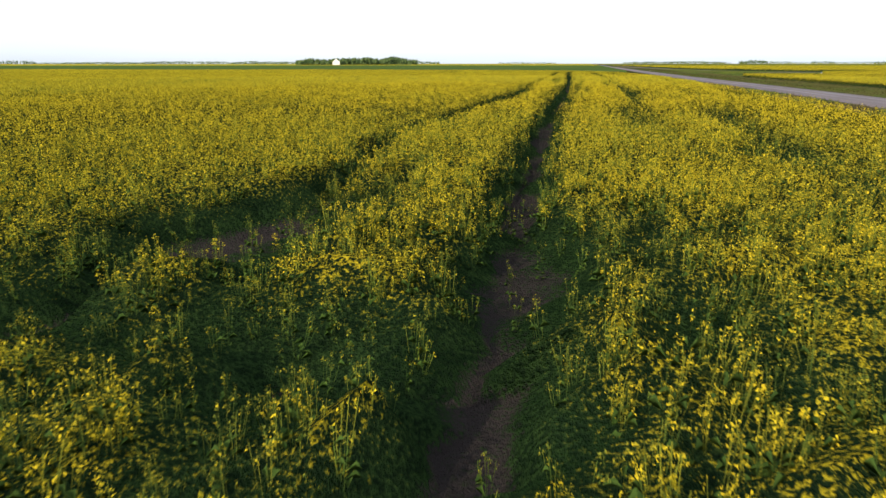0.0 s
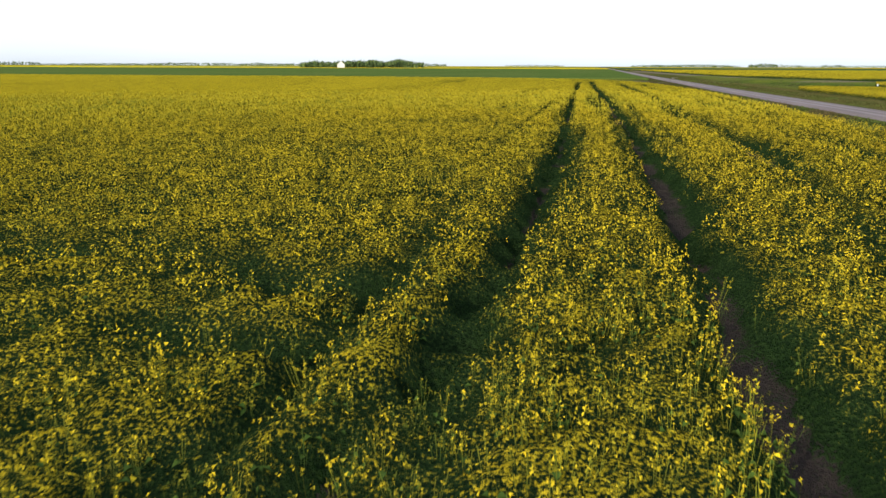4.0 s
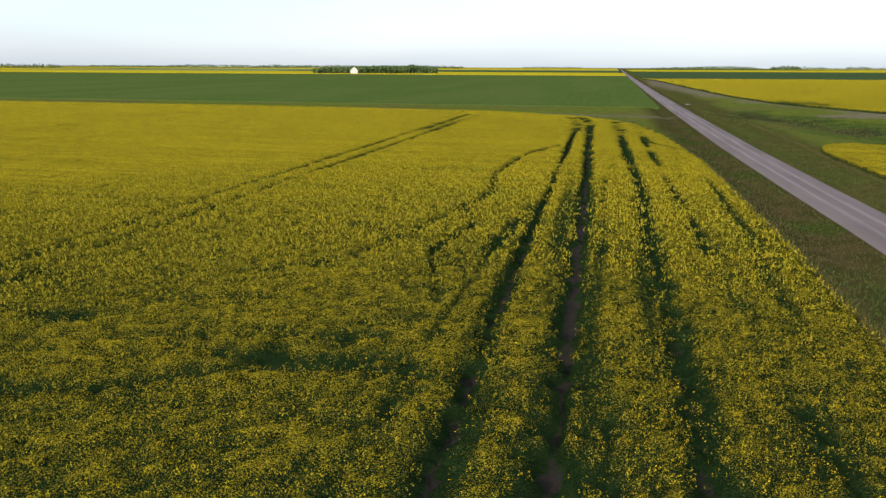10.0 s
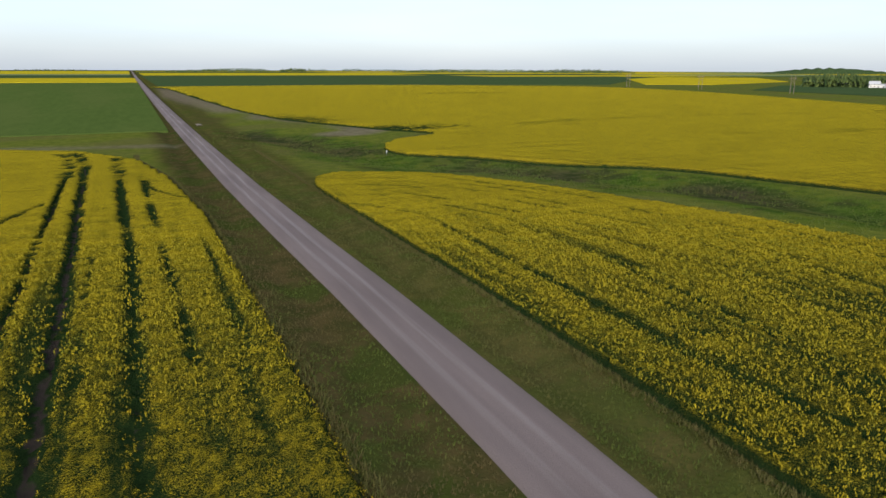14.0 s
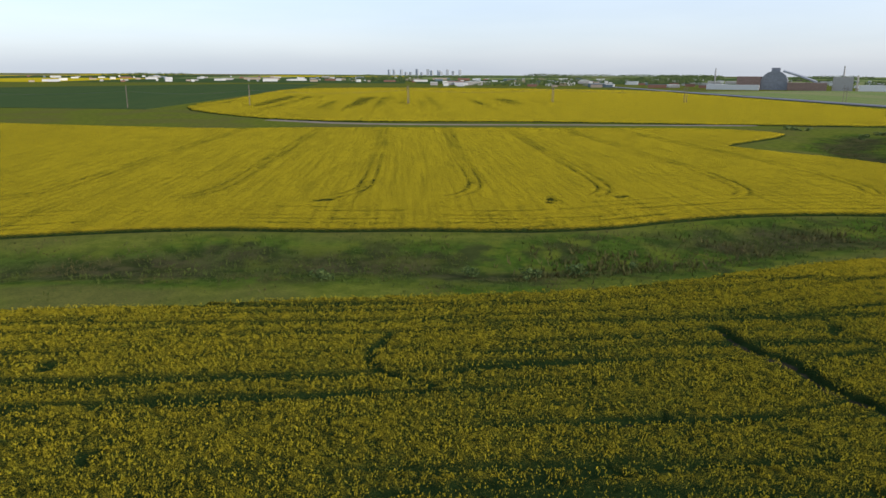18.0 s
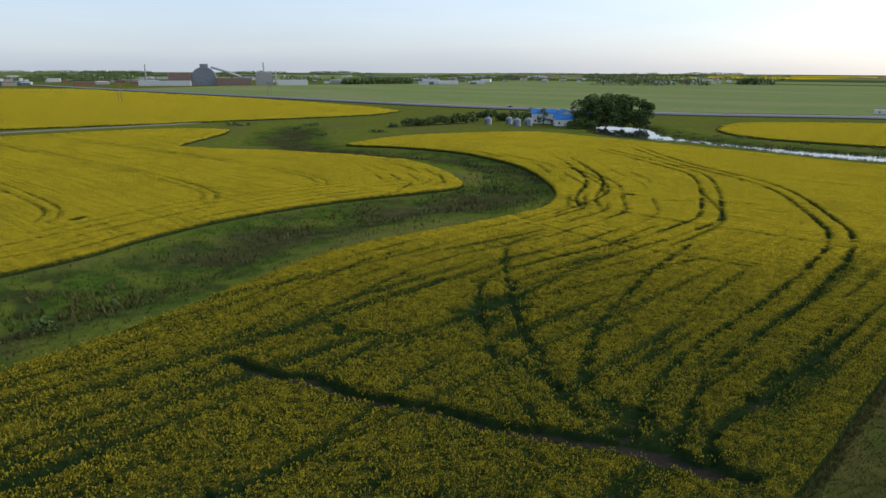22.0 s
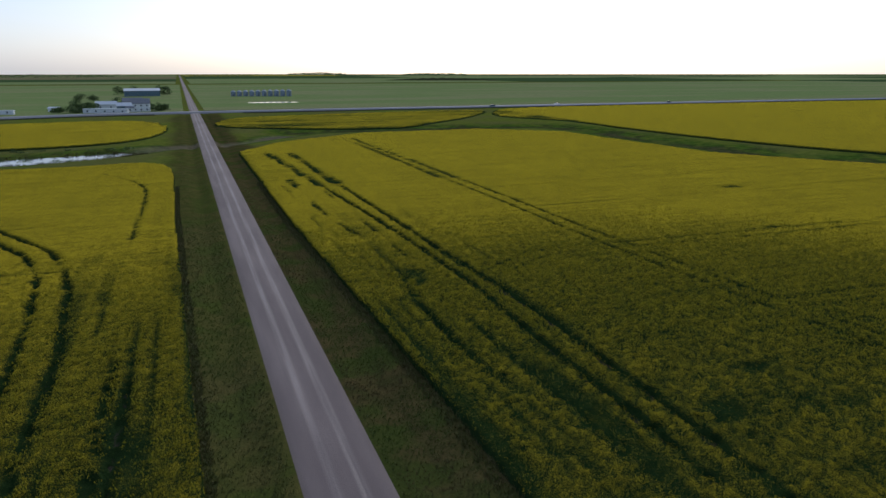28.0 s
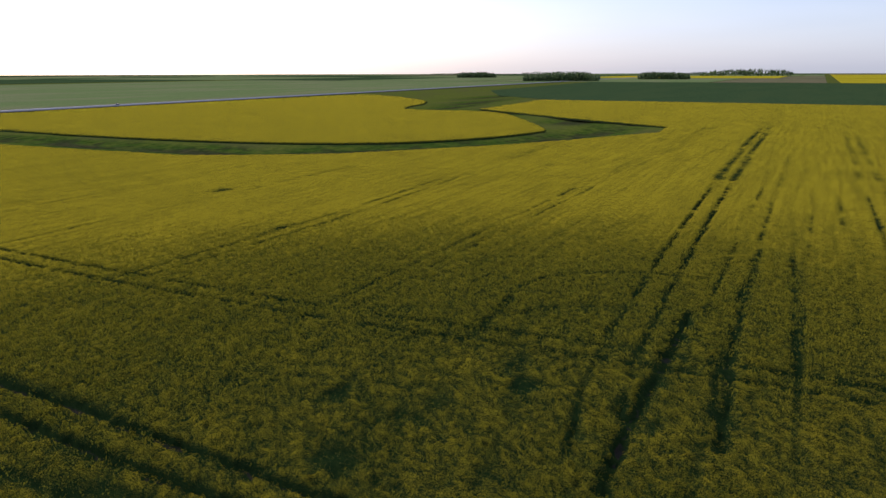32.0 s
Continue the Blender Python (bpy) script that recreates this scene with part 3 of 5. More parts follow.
ANCHORS = [(-27, -30), (-27, -10), (-26, 5), (-15, 10), (0, 8), (8, -8)]
NEAR_LOW, NEAR_HIGH = (-49.0, -37.0), (-11.5, 14.0)    # where single plants can be told apart
E_EDGE = FIELD_EAST[1:21]
C_EDGE = FIELD_CREEK[1:24]


def headland(x, y, f, edge, offsets, deep, cell):
    """Drill rows and wheel lines that run along a curved field edge."""
    a = np.array(edge)
    box = (x > a[:, 0].min() - 45) & (x < a[:, 0].max() + 45) & (y > a[:, 1].min() - 5) & (y < a[:, 1].max() + 5)
    if not box.any():
        return
    xb, yb = x[box], y[box]
    d, along = off_line(xb, yb, edge)
    g = np.zeros(d.shape)
    for k, o in enumerate(offsets):
        broken = smooth01(soft_noise(along, along * 0 + o, 9, 20 + k), 0.3, 0.6)
        g = np.maximum(g, broken * np.exp(-((d - o - 0.6 * soft_noise(along, along * 0, 15, k)) / max(0.36, 0.6 * cell)) ** 2))
    f[box] *= 1 - deep * min(1, 0.55 / cell) * g


def fullness(x, y, cell=0.2):
    """How full the crop stands at a place: 0 bare to 1 closed."""
    f = 0.92 + 0.12 * (soft_noise(x, y, 7, 1) - 0.5) + 0.15 * (soft_noise(x, y, 2.2, 2) - 0.5)
    # drill rows: along the road by it, across the fields elsewhere
    by_road = ((x > -33) & (x < 78) & (y < 150)).astype(float)
    rows = by_road * soft_noise(x * 26, y, 26, 13) + (1 - by_road) * 0.75 * soft_noise(x, y * 9, 12, 14)
    away = 1 - 0.8 * smooth01(np.min([np.hypot(x - ax, y - ay) for ax, ay in ANCHORS], 0), 60, 130)
    f *= 1 - 0.5 * away * smooth01(rows, 0.52, 0.85)
    f *= 1 - 0.25 * smooth01(soft_noise(x, y, 9, 31) * soft_noise(x, y, 1.3, 32), 0.55, 0.75) * by_road * away
    hill = (x > 350) & (y < 180)
    f = np.where(hill, f * (1 - 0.45 * smooth01(soft_noise(x * 0.025, y, 5, 41), 0.5, 0.8) * smooth01(soft_noise(x * 0.5, y * 0.4, 110, 42), 0.42, 0.62)), f)
    strip = (x > -200) & (x < -3) & (y < -345)
    f = np.where(strip, f * (0.42 + 0.5 * soft_noise(x * 0.2, y, 8, 43)), f)
    # poor, late stand where the machines turn
    poor = np.exp(-(((x + 26) / 7) ** 2 + ((y + 29) / 11) ** 2))
    f *= 1 - 0.55 * poor * smooth01(soft_noise(x, y, 1.1, 50), 0.25, 0.8)
    headland(x, y, f, E_EDGE, (4.2, 7.6, 12, 16, 22, 26, 34), 0.62, cell)
    headland(x, y, f, C_EDGE, (3.6, 7, 10.5, 15, 19), 0.55, cell)
    for line, wide, deep, gaps in LINES:
        a = np.array(line)
        box = (x > a[:, 0].min() - 3) & (x < a[:, 0].max() + 3) & (y > a[:, 1].min() - 3) & (y < a[:, 1].max() + 3)
        if not box.any():
            continue
        xb, yb = x[box], y[box]
        d, along = off_line(xb, yb, line)
        d = np.abs(d + 0.8 * min(1, 0.35 / cell) * (soft_noise(xb, yb, 0.8, 15) - 0.5) * (d > 0.1))
        w = max(0.8 * wide, 0.55 * cell) * (0.6 + 0.8 * soft_noise(xb, yb, max(1.9, 5 * cell), 5))
        soft = deep * min(1, 1.3 * wide / (0.55 * cell))
        open_ = 1 if gaps == 0 else smooth01(soft_noise(along, along * 0 + wide, max(9, 12 * cell), 6), gaps - 0.25, gaps + 0.2)
        ragged = smooth01(soft_noise(xb, yb, max(0.9, 4 * cell), 16), 0.15, 0.6) if deep < 0.85 and cell < 0.4 else 1
        f[box] *= 1 - soft * open_ * ragged * np.exp(-(d / w) ** 4)
    for sx, sy, rx, ry, deep in SPOTS:
        box = (np.abs(x - sx) < 2.5 * rx) & (np.abs(y - sy) < 2.5 * ry)
        if box.any():
            q = np.hypot((x[box] - sx) / rx, (y[box] - sy) / ry) + 1.5 * (soft_noise(x[box], y[box], 0.8, 7) - 0.5) + 1.3 * (soft_noise(x[box], y[box], 2.4, 8) - 0.4)
            f[box] *= 1 - 0.8 * deep * np.exp(-q ** 4)
    return np.clip(f, 0, 1.1)


def ground_fast(x, y):
    z = np.zeros(x.shape)
    near = (np.abs(x) < 330) & (np.abs(y) < 360)
    z[near] = ground_z(x[near], y[near])
    return z


def singled(x, y):
    """How far the crop is built leaf by leaf here: 1 round the start of the flight, fading out."""
    d = np.hypot(x + 26, (y + 22) * np.where(y > -22, 0.62, 0.8))
    return (1 - smooth01(d, 9, 17)) * smooth01(y, -37, -34)


def apart(x, y):
    return np.min([np.hypot(x - ax, y - ay) for ax, ay in ANCHORS], 0)


def low_flight(x, y):
    """1 where the flight passes low over the crop, fading out."""
    return 1 - smooth01(np.min([np.hypot(x - ax, y - ay) for ax, ay in ((-27, -30), (-27, -10), (-27, 6), (-27, 22))], 0), 24, 46)


NEAR, FAR = 62.0, 110.0     # flower heads stand singly up to NEAR and thin out to FAR


TALL = 1.1


def canopy(name, poly, label):
    """The leafy mass of a crop as one rough sheet, finer towards the flight."""
    lo, hi = np.min(poly, 0), np.max(poly, 0)
    B = 8.0
    bx, by = np.meshgrid(np.arange(np.floor(lo[0] / B), np.ceil(hi[0] / B)) * B, np.arange(np.floor(lo[1] / B), np.ceil(hi[1] / B)) * B)
    bx, by = bx.ravel(), by.ravel()
    far = np.min([np.hypot(bx + 4 - ax, by + 4 - ay) for ax, ay in ANCHORS], 0)
    if poly[0] == FIELD_CREEK[0]:
        far = far * 0.8
    if 9 < poly[0][0] < 10:
        far = far * 0.6
    V, F, R, S, T, base = [], [], [], [], [], 0
    for near, reach, cell in ((0, 150, 0.5), (150, 340, 4 / 3), (340, 9e9, 4.0)):
        pick = (far >= near - 9) & (far < reach)
        if not pick.any():
            continue
        n = round(B / cell)
        u = np.arange(n + 1) * cell
        gx, gy = np.meshgrid(u, u)
        x = (bx[pick][:, None] + gx.ravel()[None]).ravel()
        y = (by[pick][:, None] + gy.ravel()[None]).ravel()
        under = np.repeat(far[pick] < near, (round(B / cell) + 1) ** 2)       # laps under the finer part
        jx, jy = (rnd(x, y, 8) - 0.5) * cell * 0.7, (rnd(x, y, 9) - 0.5) * cell * 0.7
        ok = inside(x, y, poly)
        k = (n + 1) ** 2
        c = (np.arange(n)[:, None] * (n + 1) + np.arange(n)[None]).ravel()
        quad = np.stack([c, c + 1, c + n + 2, c + n + 1], 1)
        faces = (np.arange(pick.sum())[:, None, None] * k + quad[None]).reshape(-1, 4)
        faces = faces[ok[faces].any(1)]
        used, inv = np.unique(faces, return_inverse=True)
        x, y, jx, jy, ok, under = x[used], y[used], jx[used], jy[used], ok[used], under[used]
        held = ok & ~inside(x + 2 * jx, y + 2 * jy, poly)                     # no straying over the edge
        x, y = np.where(held, x, x + jx), np.where(held, y, y + jy)
        x[~ok], y[~ok] = to_edge(x[~ok], y[~ok], poly)
        full = fullness(x, y, cell) * ok
        dist = apart(x, y)
        amp = 0.48 * (1 - 0.8 * smooth01(dist, 25, 150))
        tall = np.interp(full, (0, 0.12, 0.35, 0.6, 1.1), (0, 0.16, 0.58, 0.82, 1.03))
        rel = tall * 0.80 + amp * (0.35 + 0.65 * tall) * (tall > 0.1) * (rnd(x, y, 11) - 0.55 + 0.2 * (soft_noise(x, y, 0.55, 12) - 0.5))
        bloom = smooth01(full, 0.30, 0.68)
        heads = 1 - smooth01(dist, NEAR - 6, FAR)                              # leaf mass alone where the heads stand singly
        rel = rel * (1 - 0.16 * heads)
        bloom = bloom * (1 - 0.28 * heads * (1 - low_flight(x, y)))
        z = ground_fast(x, y) + TALL * rel + np.where(ok, 0.05 + 0.03 * rnd(x, y, 60), -0.08)
        V.append(np.stack([x, y, z - 0.10 * under], 1))
        F.append(inv.reshape(-1, 4) + base)
        R.append(np.clip(rel, 0, 1.1))
        S.append(bloom)
        T.append(smooth01(dist, 10, 95))
        base += len(x)
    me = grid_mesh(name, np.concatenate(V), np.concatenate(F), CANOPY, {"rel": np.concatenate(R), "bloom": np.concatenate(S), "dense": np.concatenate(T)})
    return tagged(new(name, me), label, "crop field", kind="stuff")


def scatter(template, x, y, z, size, turn, lean, seed):
    """Copies of a small template joined into arrays: verts, faces, values."""
    verts, faces, values = template
    c, s = np.cos(turn), np.sin(turn)
    v = verts[None] * size[:, None, None]
    vx = v[..., 0] * c[:, None] - v[..., 1] * s[:, None] + v[..., 2] * lean[:, 0:1]
    vy = v[..., 0] * s[:, None] + v[..., 1] * c[:, None] + v[..., 2] * lean[:, 1:2]
    out = np.stack([vx + x[:, None], vy + y[:, None], v[..., 2] + z[:, None]], 2).reshape(-1, 3)
    f = (faces[None] + np.arange(len(x))[:, None, None] * len(verts)).reshape(-1, 3)
    return out, f, np.tile(values, len(x))


def plant_template(rng, leaves=8, heads=4, petals=10):
    """One flowering plant: stem, drooping leaves, side shoots with flower heads. Value 0 leaf, 1 petal, 0.4 bud."""
    V, F, A = [], [], []

    def tri(pts, val):
        b = len(V)
        V.extend(pts)
        A.extend([val] * len(pts))
        F.extend([(b, b + 1, b + 2)] if len(pts) == 3 else [(b, b + 1, b + 2), (b, b + 2, b + 3)])

    h = 0.9 + 0.3 * rng.random()
    tri([(-0.007, 0, 0), (0.007, 0, 0), (0, 0, h * 0.9)], 0)
    for _ in range(leaves):
        a, z0 = rng.random() * 6.28, (0.06 + 0.70 * rng.random()) * h
        r, w = (0.17 - 0.08 * z0) * (0.7 + 0.6 * rng.random()), (0.042 - 0.02 * z0) * (0.8 + 0.5 * rng.random()) * (10 / leaves) ** 0.4
        c, s = math.cos(a), math.sin(a)
        rise = 0.09 * rng.random()
        tri([(0, 0, z0), (c * r * 0.55 - s * w, s * r * 0.55 + c * w, z0 + rise), (c * r, s * r, z0 + rise - 0.05), (c * r * 0.55 + s * w, s * r * 0.55 - c * w, z0 + rise + 0.01)], 0)
    for k in range(heads):
        a, r = rng.random() * 6.28, (0.05 + 0.10 * rng.random()) * (k > 0)
        top = h * (1.0 - 0.24 * rng.random() * (k > 0))
        cx, cy = math.cos(a) * r, math.sin(a) * r
        tri([(cx * 0.3, cy * 0.3, h * 0.45), (cx + 0.004, cy, top), (cx - 0.004, cy, top)], 0.15)
        for j in range(petals):
            q = rng.normal(size=(4, 3))
            q /= np.linalg.norm(q, axis=1)[:, None]
            m = np.array([cx, cy, top - 0.04]) + q[3] * (0.032, 0.032, 0.05) * (0.6 + 0.5 * rng.random())
            e = (0.013 + 0.007 * rng.random()) * (9 / petals) ** 0.5 
            tri([tuple(m + q[0] * e), tuple(m + q[1] * e), tuple(m + q[2] * e)], 0.85 if rng.random() > 0.3 else 0.45)
    return np.array(V, float), np.array(F), np.array(A, float)


def fleck_template():
    """A flower cluster seen from afar: a three-sided tip."""
    a = np.arange(3) * 2.0944
    v = np.concatenate([np.stack([0.7 * np.cos(a), 0.7 * np.sin(a), 0 * a - 1.0], 1), [[0, 0, 1.1]]])
    return v, np.array([(0, 1, 3), (1, 2, 3), (2, 0, 3)]), np.ones(4)


def plant_material():
    m = Mat("canola_plant", 0.85, 0, 0.03)
    r, big = m.island(), m.noise(0.4, 3)
    leaf = m.mix(r, (0.034, 0.066, 0.011), (0.075, 0.122, 0.021))
    leaf = m.mix(m.ramp(big, 0.35, 0.65), leaf, (0.040, 0.068, 0.013))
    petal = m.mix(r, (0.385, 0.290, 0.012), (0.635, 0.478, 0.017))
    m.color(m.mix(m.attr("petal"), leaf, petal))
    return m.m


PLANT = plant_material()
rng = np.random.default_rng(5)


def single_plants():
    """Plants that can be told apart, round the start of the flight."""
    w, d = NEAR_HIGH[0] - NEAR_LOW[0], NEAR_HIGH[1] - NEAR_LOW[1]
    n = int(w * d * 24)
    x, y = NEAR_LOW[0] + rng.random(n) * w, NEAR_LOW[1] + rng.random(n) * d
    x += (np.round(x / 0.3) * 0.3 - x) * 0.55 * (x > -34)     # loose drill rows
    keep = (rng.random(n) < singled(x, y) ** 0.8) & inside(x, y, FIELD_WEST)
    x, y = x[keep], y[keep]
    f = fullness(x, y)
    keep = rng.random(len(x)) < np.clip(f * 1.3 - 0.06, 0.02, 1)
    x, y, f = x[keep], y[keep], f[keep]
    size = (0.62 + 0.42 * np.clip(f, 0, 1)) * (0.85 + 0.3 * rng.random(len(x)))
    close = np.hypot(x + 25.5, (y + 25.5) * 0.75) < 6.5
    V, F, A, base = [], [], [], 0
    which = rng.integers(0, 12, len(x)) + 12 * ~close
    for k in range(24):
        q = which == k
        t = plant_template(np.random.default_rng(100 + k), *((11, 5, 9) if k < 12 else (4, 4, 4)))
        v, fc, a = scatter(t, x[q], y[q], ground_z(x[q], y[q]) - 0.03, size[q], rng.random(q.sum()) * 6.28, rng.normal(size=(q.sum(), 2)) * 0.10, k)
        late = np.repeat((f[q] < 0.30 + 0.15 * np.exp(-(np.hypot(x[q] + 26, y[q] + 30) / 9) ** 2) + 0.5 * rng.random(q.sum())), len(t[0]))
        a = np.where(late & (rng.random(len(a)) > 0.25), a * 0.12, a)      # late plants still in leaf and bud
        V.append(v), F.append(fc + base), A.append(a)
        base += len(v)
    me = grid_mesh("canola_plants", np.concatenate(V), np.concatenate(F), PLANT, {"petal": np.concatenate(A)})
    tagged(new("canola_plants", me), "flowering canola plants with green leaves and yellow heads", "crop plants", kind="stuff")


def flower_heads(poly, label, rate=34):
    """Loose flower heads over the leaf mass: small ragged cones of blossom in rough drill rows, fewer and larger with distance from the low flight."""
    lo, hi = np.maximum(np.min(poly, 0), (-140, -146)), np.minimum(np.max(poly, 0), (122, 124))
    n = int((hi[0] - lo[0]) * (hi[1] - lo[1]) * rate / 3)
    x, y = lo[0] + rng.random(n) * (hi[0] - lo[0]), lo[1] + rng.random(n) * (hi[1] - lo[1])
    far = apart(x, y)
    fine = low_flight(x, y)
    q = (rng.random(n) > singled(x, y)) & (rng.random(n) < (0.60 + 0.40 * fine) * (1 - 0.62 * smooth01(far, 46, FAR))) & (far < FAR - 25 * rng.random(n))
    x, y, far, fine = x[q], y[q], far[q], fine[q]
    along = (x > -34) & (y < 150)
    row = 0.14 * (soft_noise(x, y, 3, 92) - 0.5)
    x = x + (np.round(x / 0.3) * 0.3 + row - x) * (0.45 - 0.2 * fine) * along
    y = y + (np.round(y / 0.3) * 0.3 + row - y) * (0.45 - 0.2 * fine) * ~along
    x, y, far, fine = (np.repeat(w, 3) for w in (x, y, far, fine))          # three heads to a plant
    x, y = x + rng.normal(size=len(x)) * 0.065, y + rng.normal(size=len(x)) * 0.065
    q = inside(x, y, poly)
    x, y, far, fine = x[q], y[q], far[q], fine[q]
    f = fullness(x, y)
    q = rng.random(len(x)) < 0.05 * (f > 0.1) + smooth01(f, 0.22, 0.75)
    x, y, far, fine, f = x[q], y[q], far[q], fine[q], f[q]
    m = len(x)
    top = ground_fast(x, y) + TALL * np.interp(f, (0, 0.35, 0.6, 1.1), (0.25, 0.62, 0.86, 1.03)) * (0.76 + 0.34 * rng.random(m))
    e = (0.045 - 0.010 * fine) * (0.7 + 0.6 * rng.random(m)) * (1 + 0.55 * smooth01(far, 46, FAR))
    c = np.stack([x, y, top], 1)
    a = rng.random(m)[:, None] * 6.28 + np.arange(3) * 2.0944 + 0.5 * rng.random((m, 3))
    r = e[:, None] * (0.7 + 0.6 * rng.random((m, 3)))
    ring = c[:, None] + np.stack([r * np.cos(a), r * np.sin(a), -2.2 * e[:, None] - 0.07 * rng.random((m, 3))], 2)
    tip = c[:, None] + rng.normal(size=(m, 1, 3)) * (0.03, 0.03, 0.02)
    v = np.stack([ring, np.roll(ring, -1, 1), np.repeat(tip, 3, 1)], 2)
    open_ = rng.random(m) < fine * 1.1                       # seen close: three loose petal clusters instead
    k = open_.sum()
    d = rng.normal(size=(k, 3, 3, 3))
    d /= np.linalg.norm(d, axis=3)[..., None]
    g = (0.025 + 0.016 * rng.random(k))[:, None, None]
    v[open_] = (c[open_][:, None] + rng.normal(size=(k, 3, 3)) * g * (0.9, 0.9, 1.5))[:, :, None] + d * g[..., None]
    late = rng.random(m) < 0.10 + 0.35 * (1 - smooth01(f, 0.45, 0.8)) + 0.25 * smooth01(soft_noise(x, y, 5, 91), 0.55, 0.8)
    blow = np.where(late, 0.25, 0.55 + 0.35 * rng.random(m) + 0.12 * fine)
    foot = blow * np.where(open_, 0.95, 0.55)
    petal = np.stack([foot, foot, blow], 1)
    petal = np.repeat(petal[:, None], 3, 1)
    me = grid_mesh("canola_flowers", v.reshape(-1, 3), np.arange(9 * m).reshape(-1, 3), PLANT, {"petal": petal.ravel()})
    tagged(new("canola_flowers", me), label, "flowers", kind="stuff")


canopy("canola_field", FIELD_WEST, "yellow flowering canola field with dark wheel tracks beside the road")
canopy("canola_field", closed(FIELD_EAST, 3), "yellow flowering canola between gravel road and grassy creek")
canopy("canola_field", closed(FIELD_CREEK, 3), "yellow flowering canola field beyond the grassy creek")
canopy("canola_field", closed(FIELD_HILL, 3), "distant bright yellow canola field under the power line")
canopy("canola_field", closed(FIELD_SOUTH, 3), "small yellow canola field between pond and highway")
canopy("canola_field", closed(FIELD_BEND, 3), "yellow canola field inside the bend of the creek")
canopy("canola_field", closed(FIELD_STRIP, 3), "narrow yellow canola strip beside the highway")
single_plants()
flower_heads(FIELD_WEST, "yellow flower heads on green stalks of the western canola")
flower_heads(closed(FIELD_EAST, 3), "yellow flower heads on green stalks of the roadside canola")
flower_heads(closed(FIELD_CREEK, 3), "yellow flower heads of the canola beyond the creek", 26)


# ---------------------------------------------------------------- the wider country
def sheet(name, poly, z, material, label, category="crop field"):
    """A flat far field, standing a little above the ground with low sides."""
    bm = bmesh.new()
    top = [bm.verts.new((x, y, z)) for x, y in poly]
    bot = [bm.verts.new((x, y, -0.6)) for x, y in poly]
    bm.faces.new(top)
    for k in range(len(top)):
        bm.faces.new((top[k - 1], bot[k - 1], bot[k], top[k]))
    bmesh.ops.triangulate(bm, faces=bm.faces[:])
    bmesh.ops.recalc_face_normals(bm, faces=bm.faces[:])
    return tagged(part(name, bm, material), label, category, kind="structure")


sheet("wheat_field", [(-9, 268), (-9, 1085), (-300, 1080), (-900, 1000), (-2000, 1000), (-2000, 262), (-620, 262), (-110, 264)], 0.35, WHEAT, "broad even green field of young wheat")
sheet("far_canola_field", [(-9, 1110), (-9, 1500), (-1500, 1500), (-1500, 1180), (-900, 1110)], 0.7, FAR_CANOLA, "distant yellow canola strip behind the farm grove")
sheet("pulse_field", [(9, 880), (250, 890), (470, 830), (560, 800), (1200, 1500), (1100, 2100), (9, 2100)], 0.4, PULSE, "dark blue-green lentil field beside the road")
sheet("wheat_field", [(500, 195), (560, 560), (760, 700), (1100, 620), (1500, 300), (1450, 190), (1110, 185), (702, 190)], 0.35, PULSE, "dark green crop field behind the power line")
sheet("far_canola_field", [(620, 800), (700, 760), (1000, 900), (1350, 1300), (1200, 1450), (900, 1200)], 0.7, FAR_CANOLA, "distant yellow canola block near a farm grove")
sheet("pasture", [(7, -535), (150, -500), (240, -435), (400, -408), (1000, -395), (1080, -620), (1040, -1000), (1200, -1500), (7, -1500)], 0.25, FAR_GREEN, "wide green pasture beyond the highway, paled for haze")
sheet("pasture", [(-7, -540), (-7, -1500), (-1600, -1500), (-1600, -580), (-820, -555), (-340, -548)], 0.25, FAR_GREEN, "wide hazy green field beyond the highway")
sheet("pulse_field", [(-630, 200), (-630, -235), (-720, -330), (-900, -420), (-1600, -480), (-1600, 200)], 0.35, PULSE, "dark green crop west of the canola")

far_rng = random.Random(11)
FAR_TAN = grass_material("far_stubble", (0.16, 0.14, 0.075), (0.20, 0.175, 0.09), (0.12, 0.13, 0.05), 0.5, 0.1, 0.4)
for ix in range(-6, 6):
    for iy in range(-6, 6):
        x0, y0 = ix * 800 + 15, iy * 800 + 15
        if -1650 < x0 + 385 < 1600 and -1550 < y0 + 385 < 1550:
            continue
        r = far_rng.random()
        yellow = 0.34 if y0 > 0 else 0.06
        mat, what = ((FAR_CANOLA, "yellow canola") if r < yellow else (FAR_GREEN, "haze-paled green crop") if r < 0.6 else (PULSE, "dark green crop") if r < 0.85 else (FAR_TAN, "tan grassland"))
        cut = 300 + 400 * far_rng.random()
        sheet("far_field", [(x0, y0), (x0 + 770, y0), (x0 + 770, y0 + cut), (x0, y0 + cut)], 0.5, mat, "distant square of " + what + " on the plain")
        mat, what = [(FAR_GREEN, "haze-paled green crop"), (PULSE, "dark green crop"), (FAR_TAN, "tan grassland"), (FAR_CANOLA, "yellow canola")][far_rng.choice((0, 0, 1, 1, 2, 3 if y0 > 0 else 0))]
        sheet("far_field", [(x0, y0 + cut + 8), (x0 + 770, y0 + cut + 8), (x0 + 770, y0 + 775), (x0, y0 + 775)], 0.45, mat, "distant strip of " + what + " on the plain")

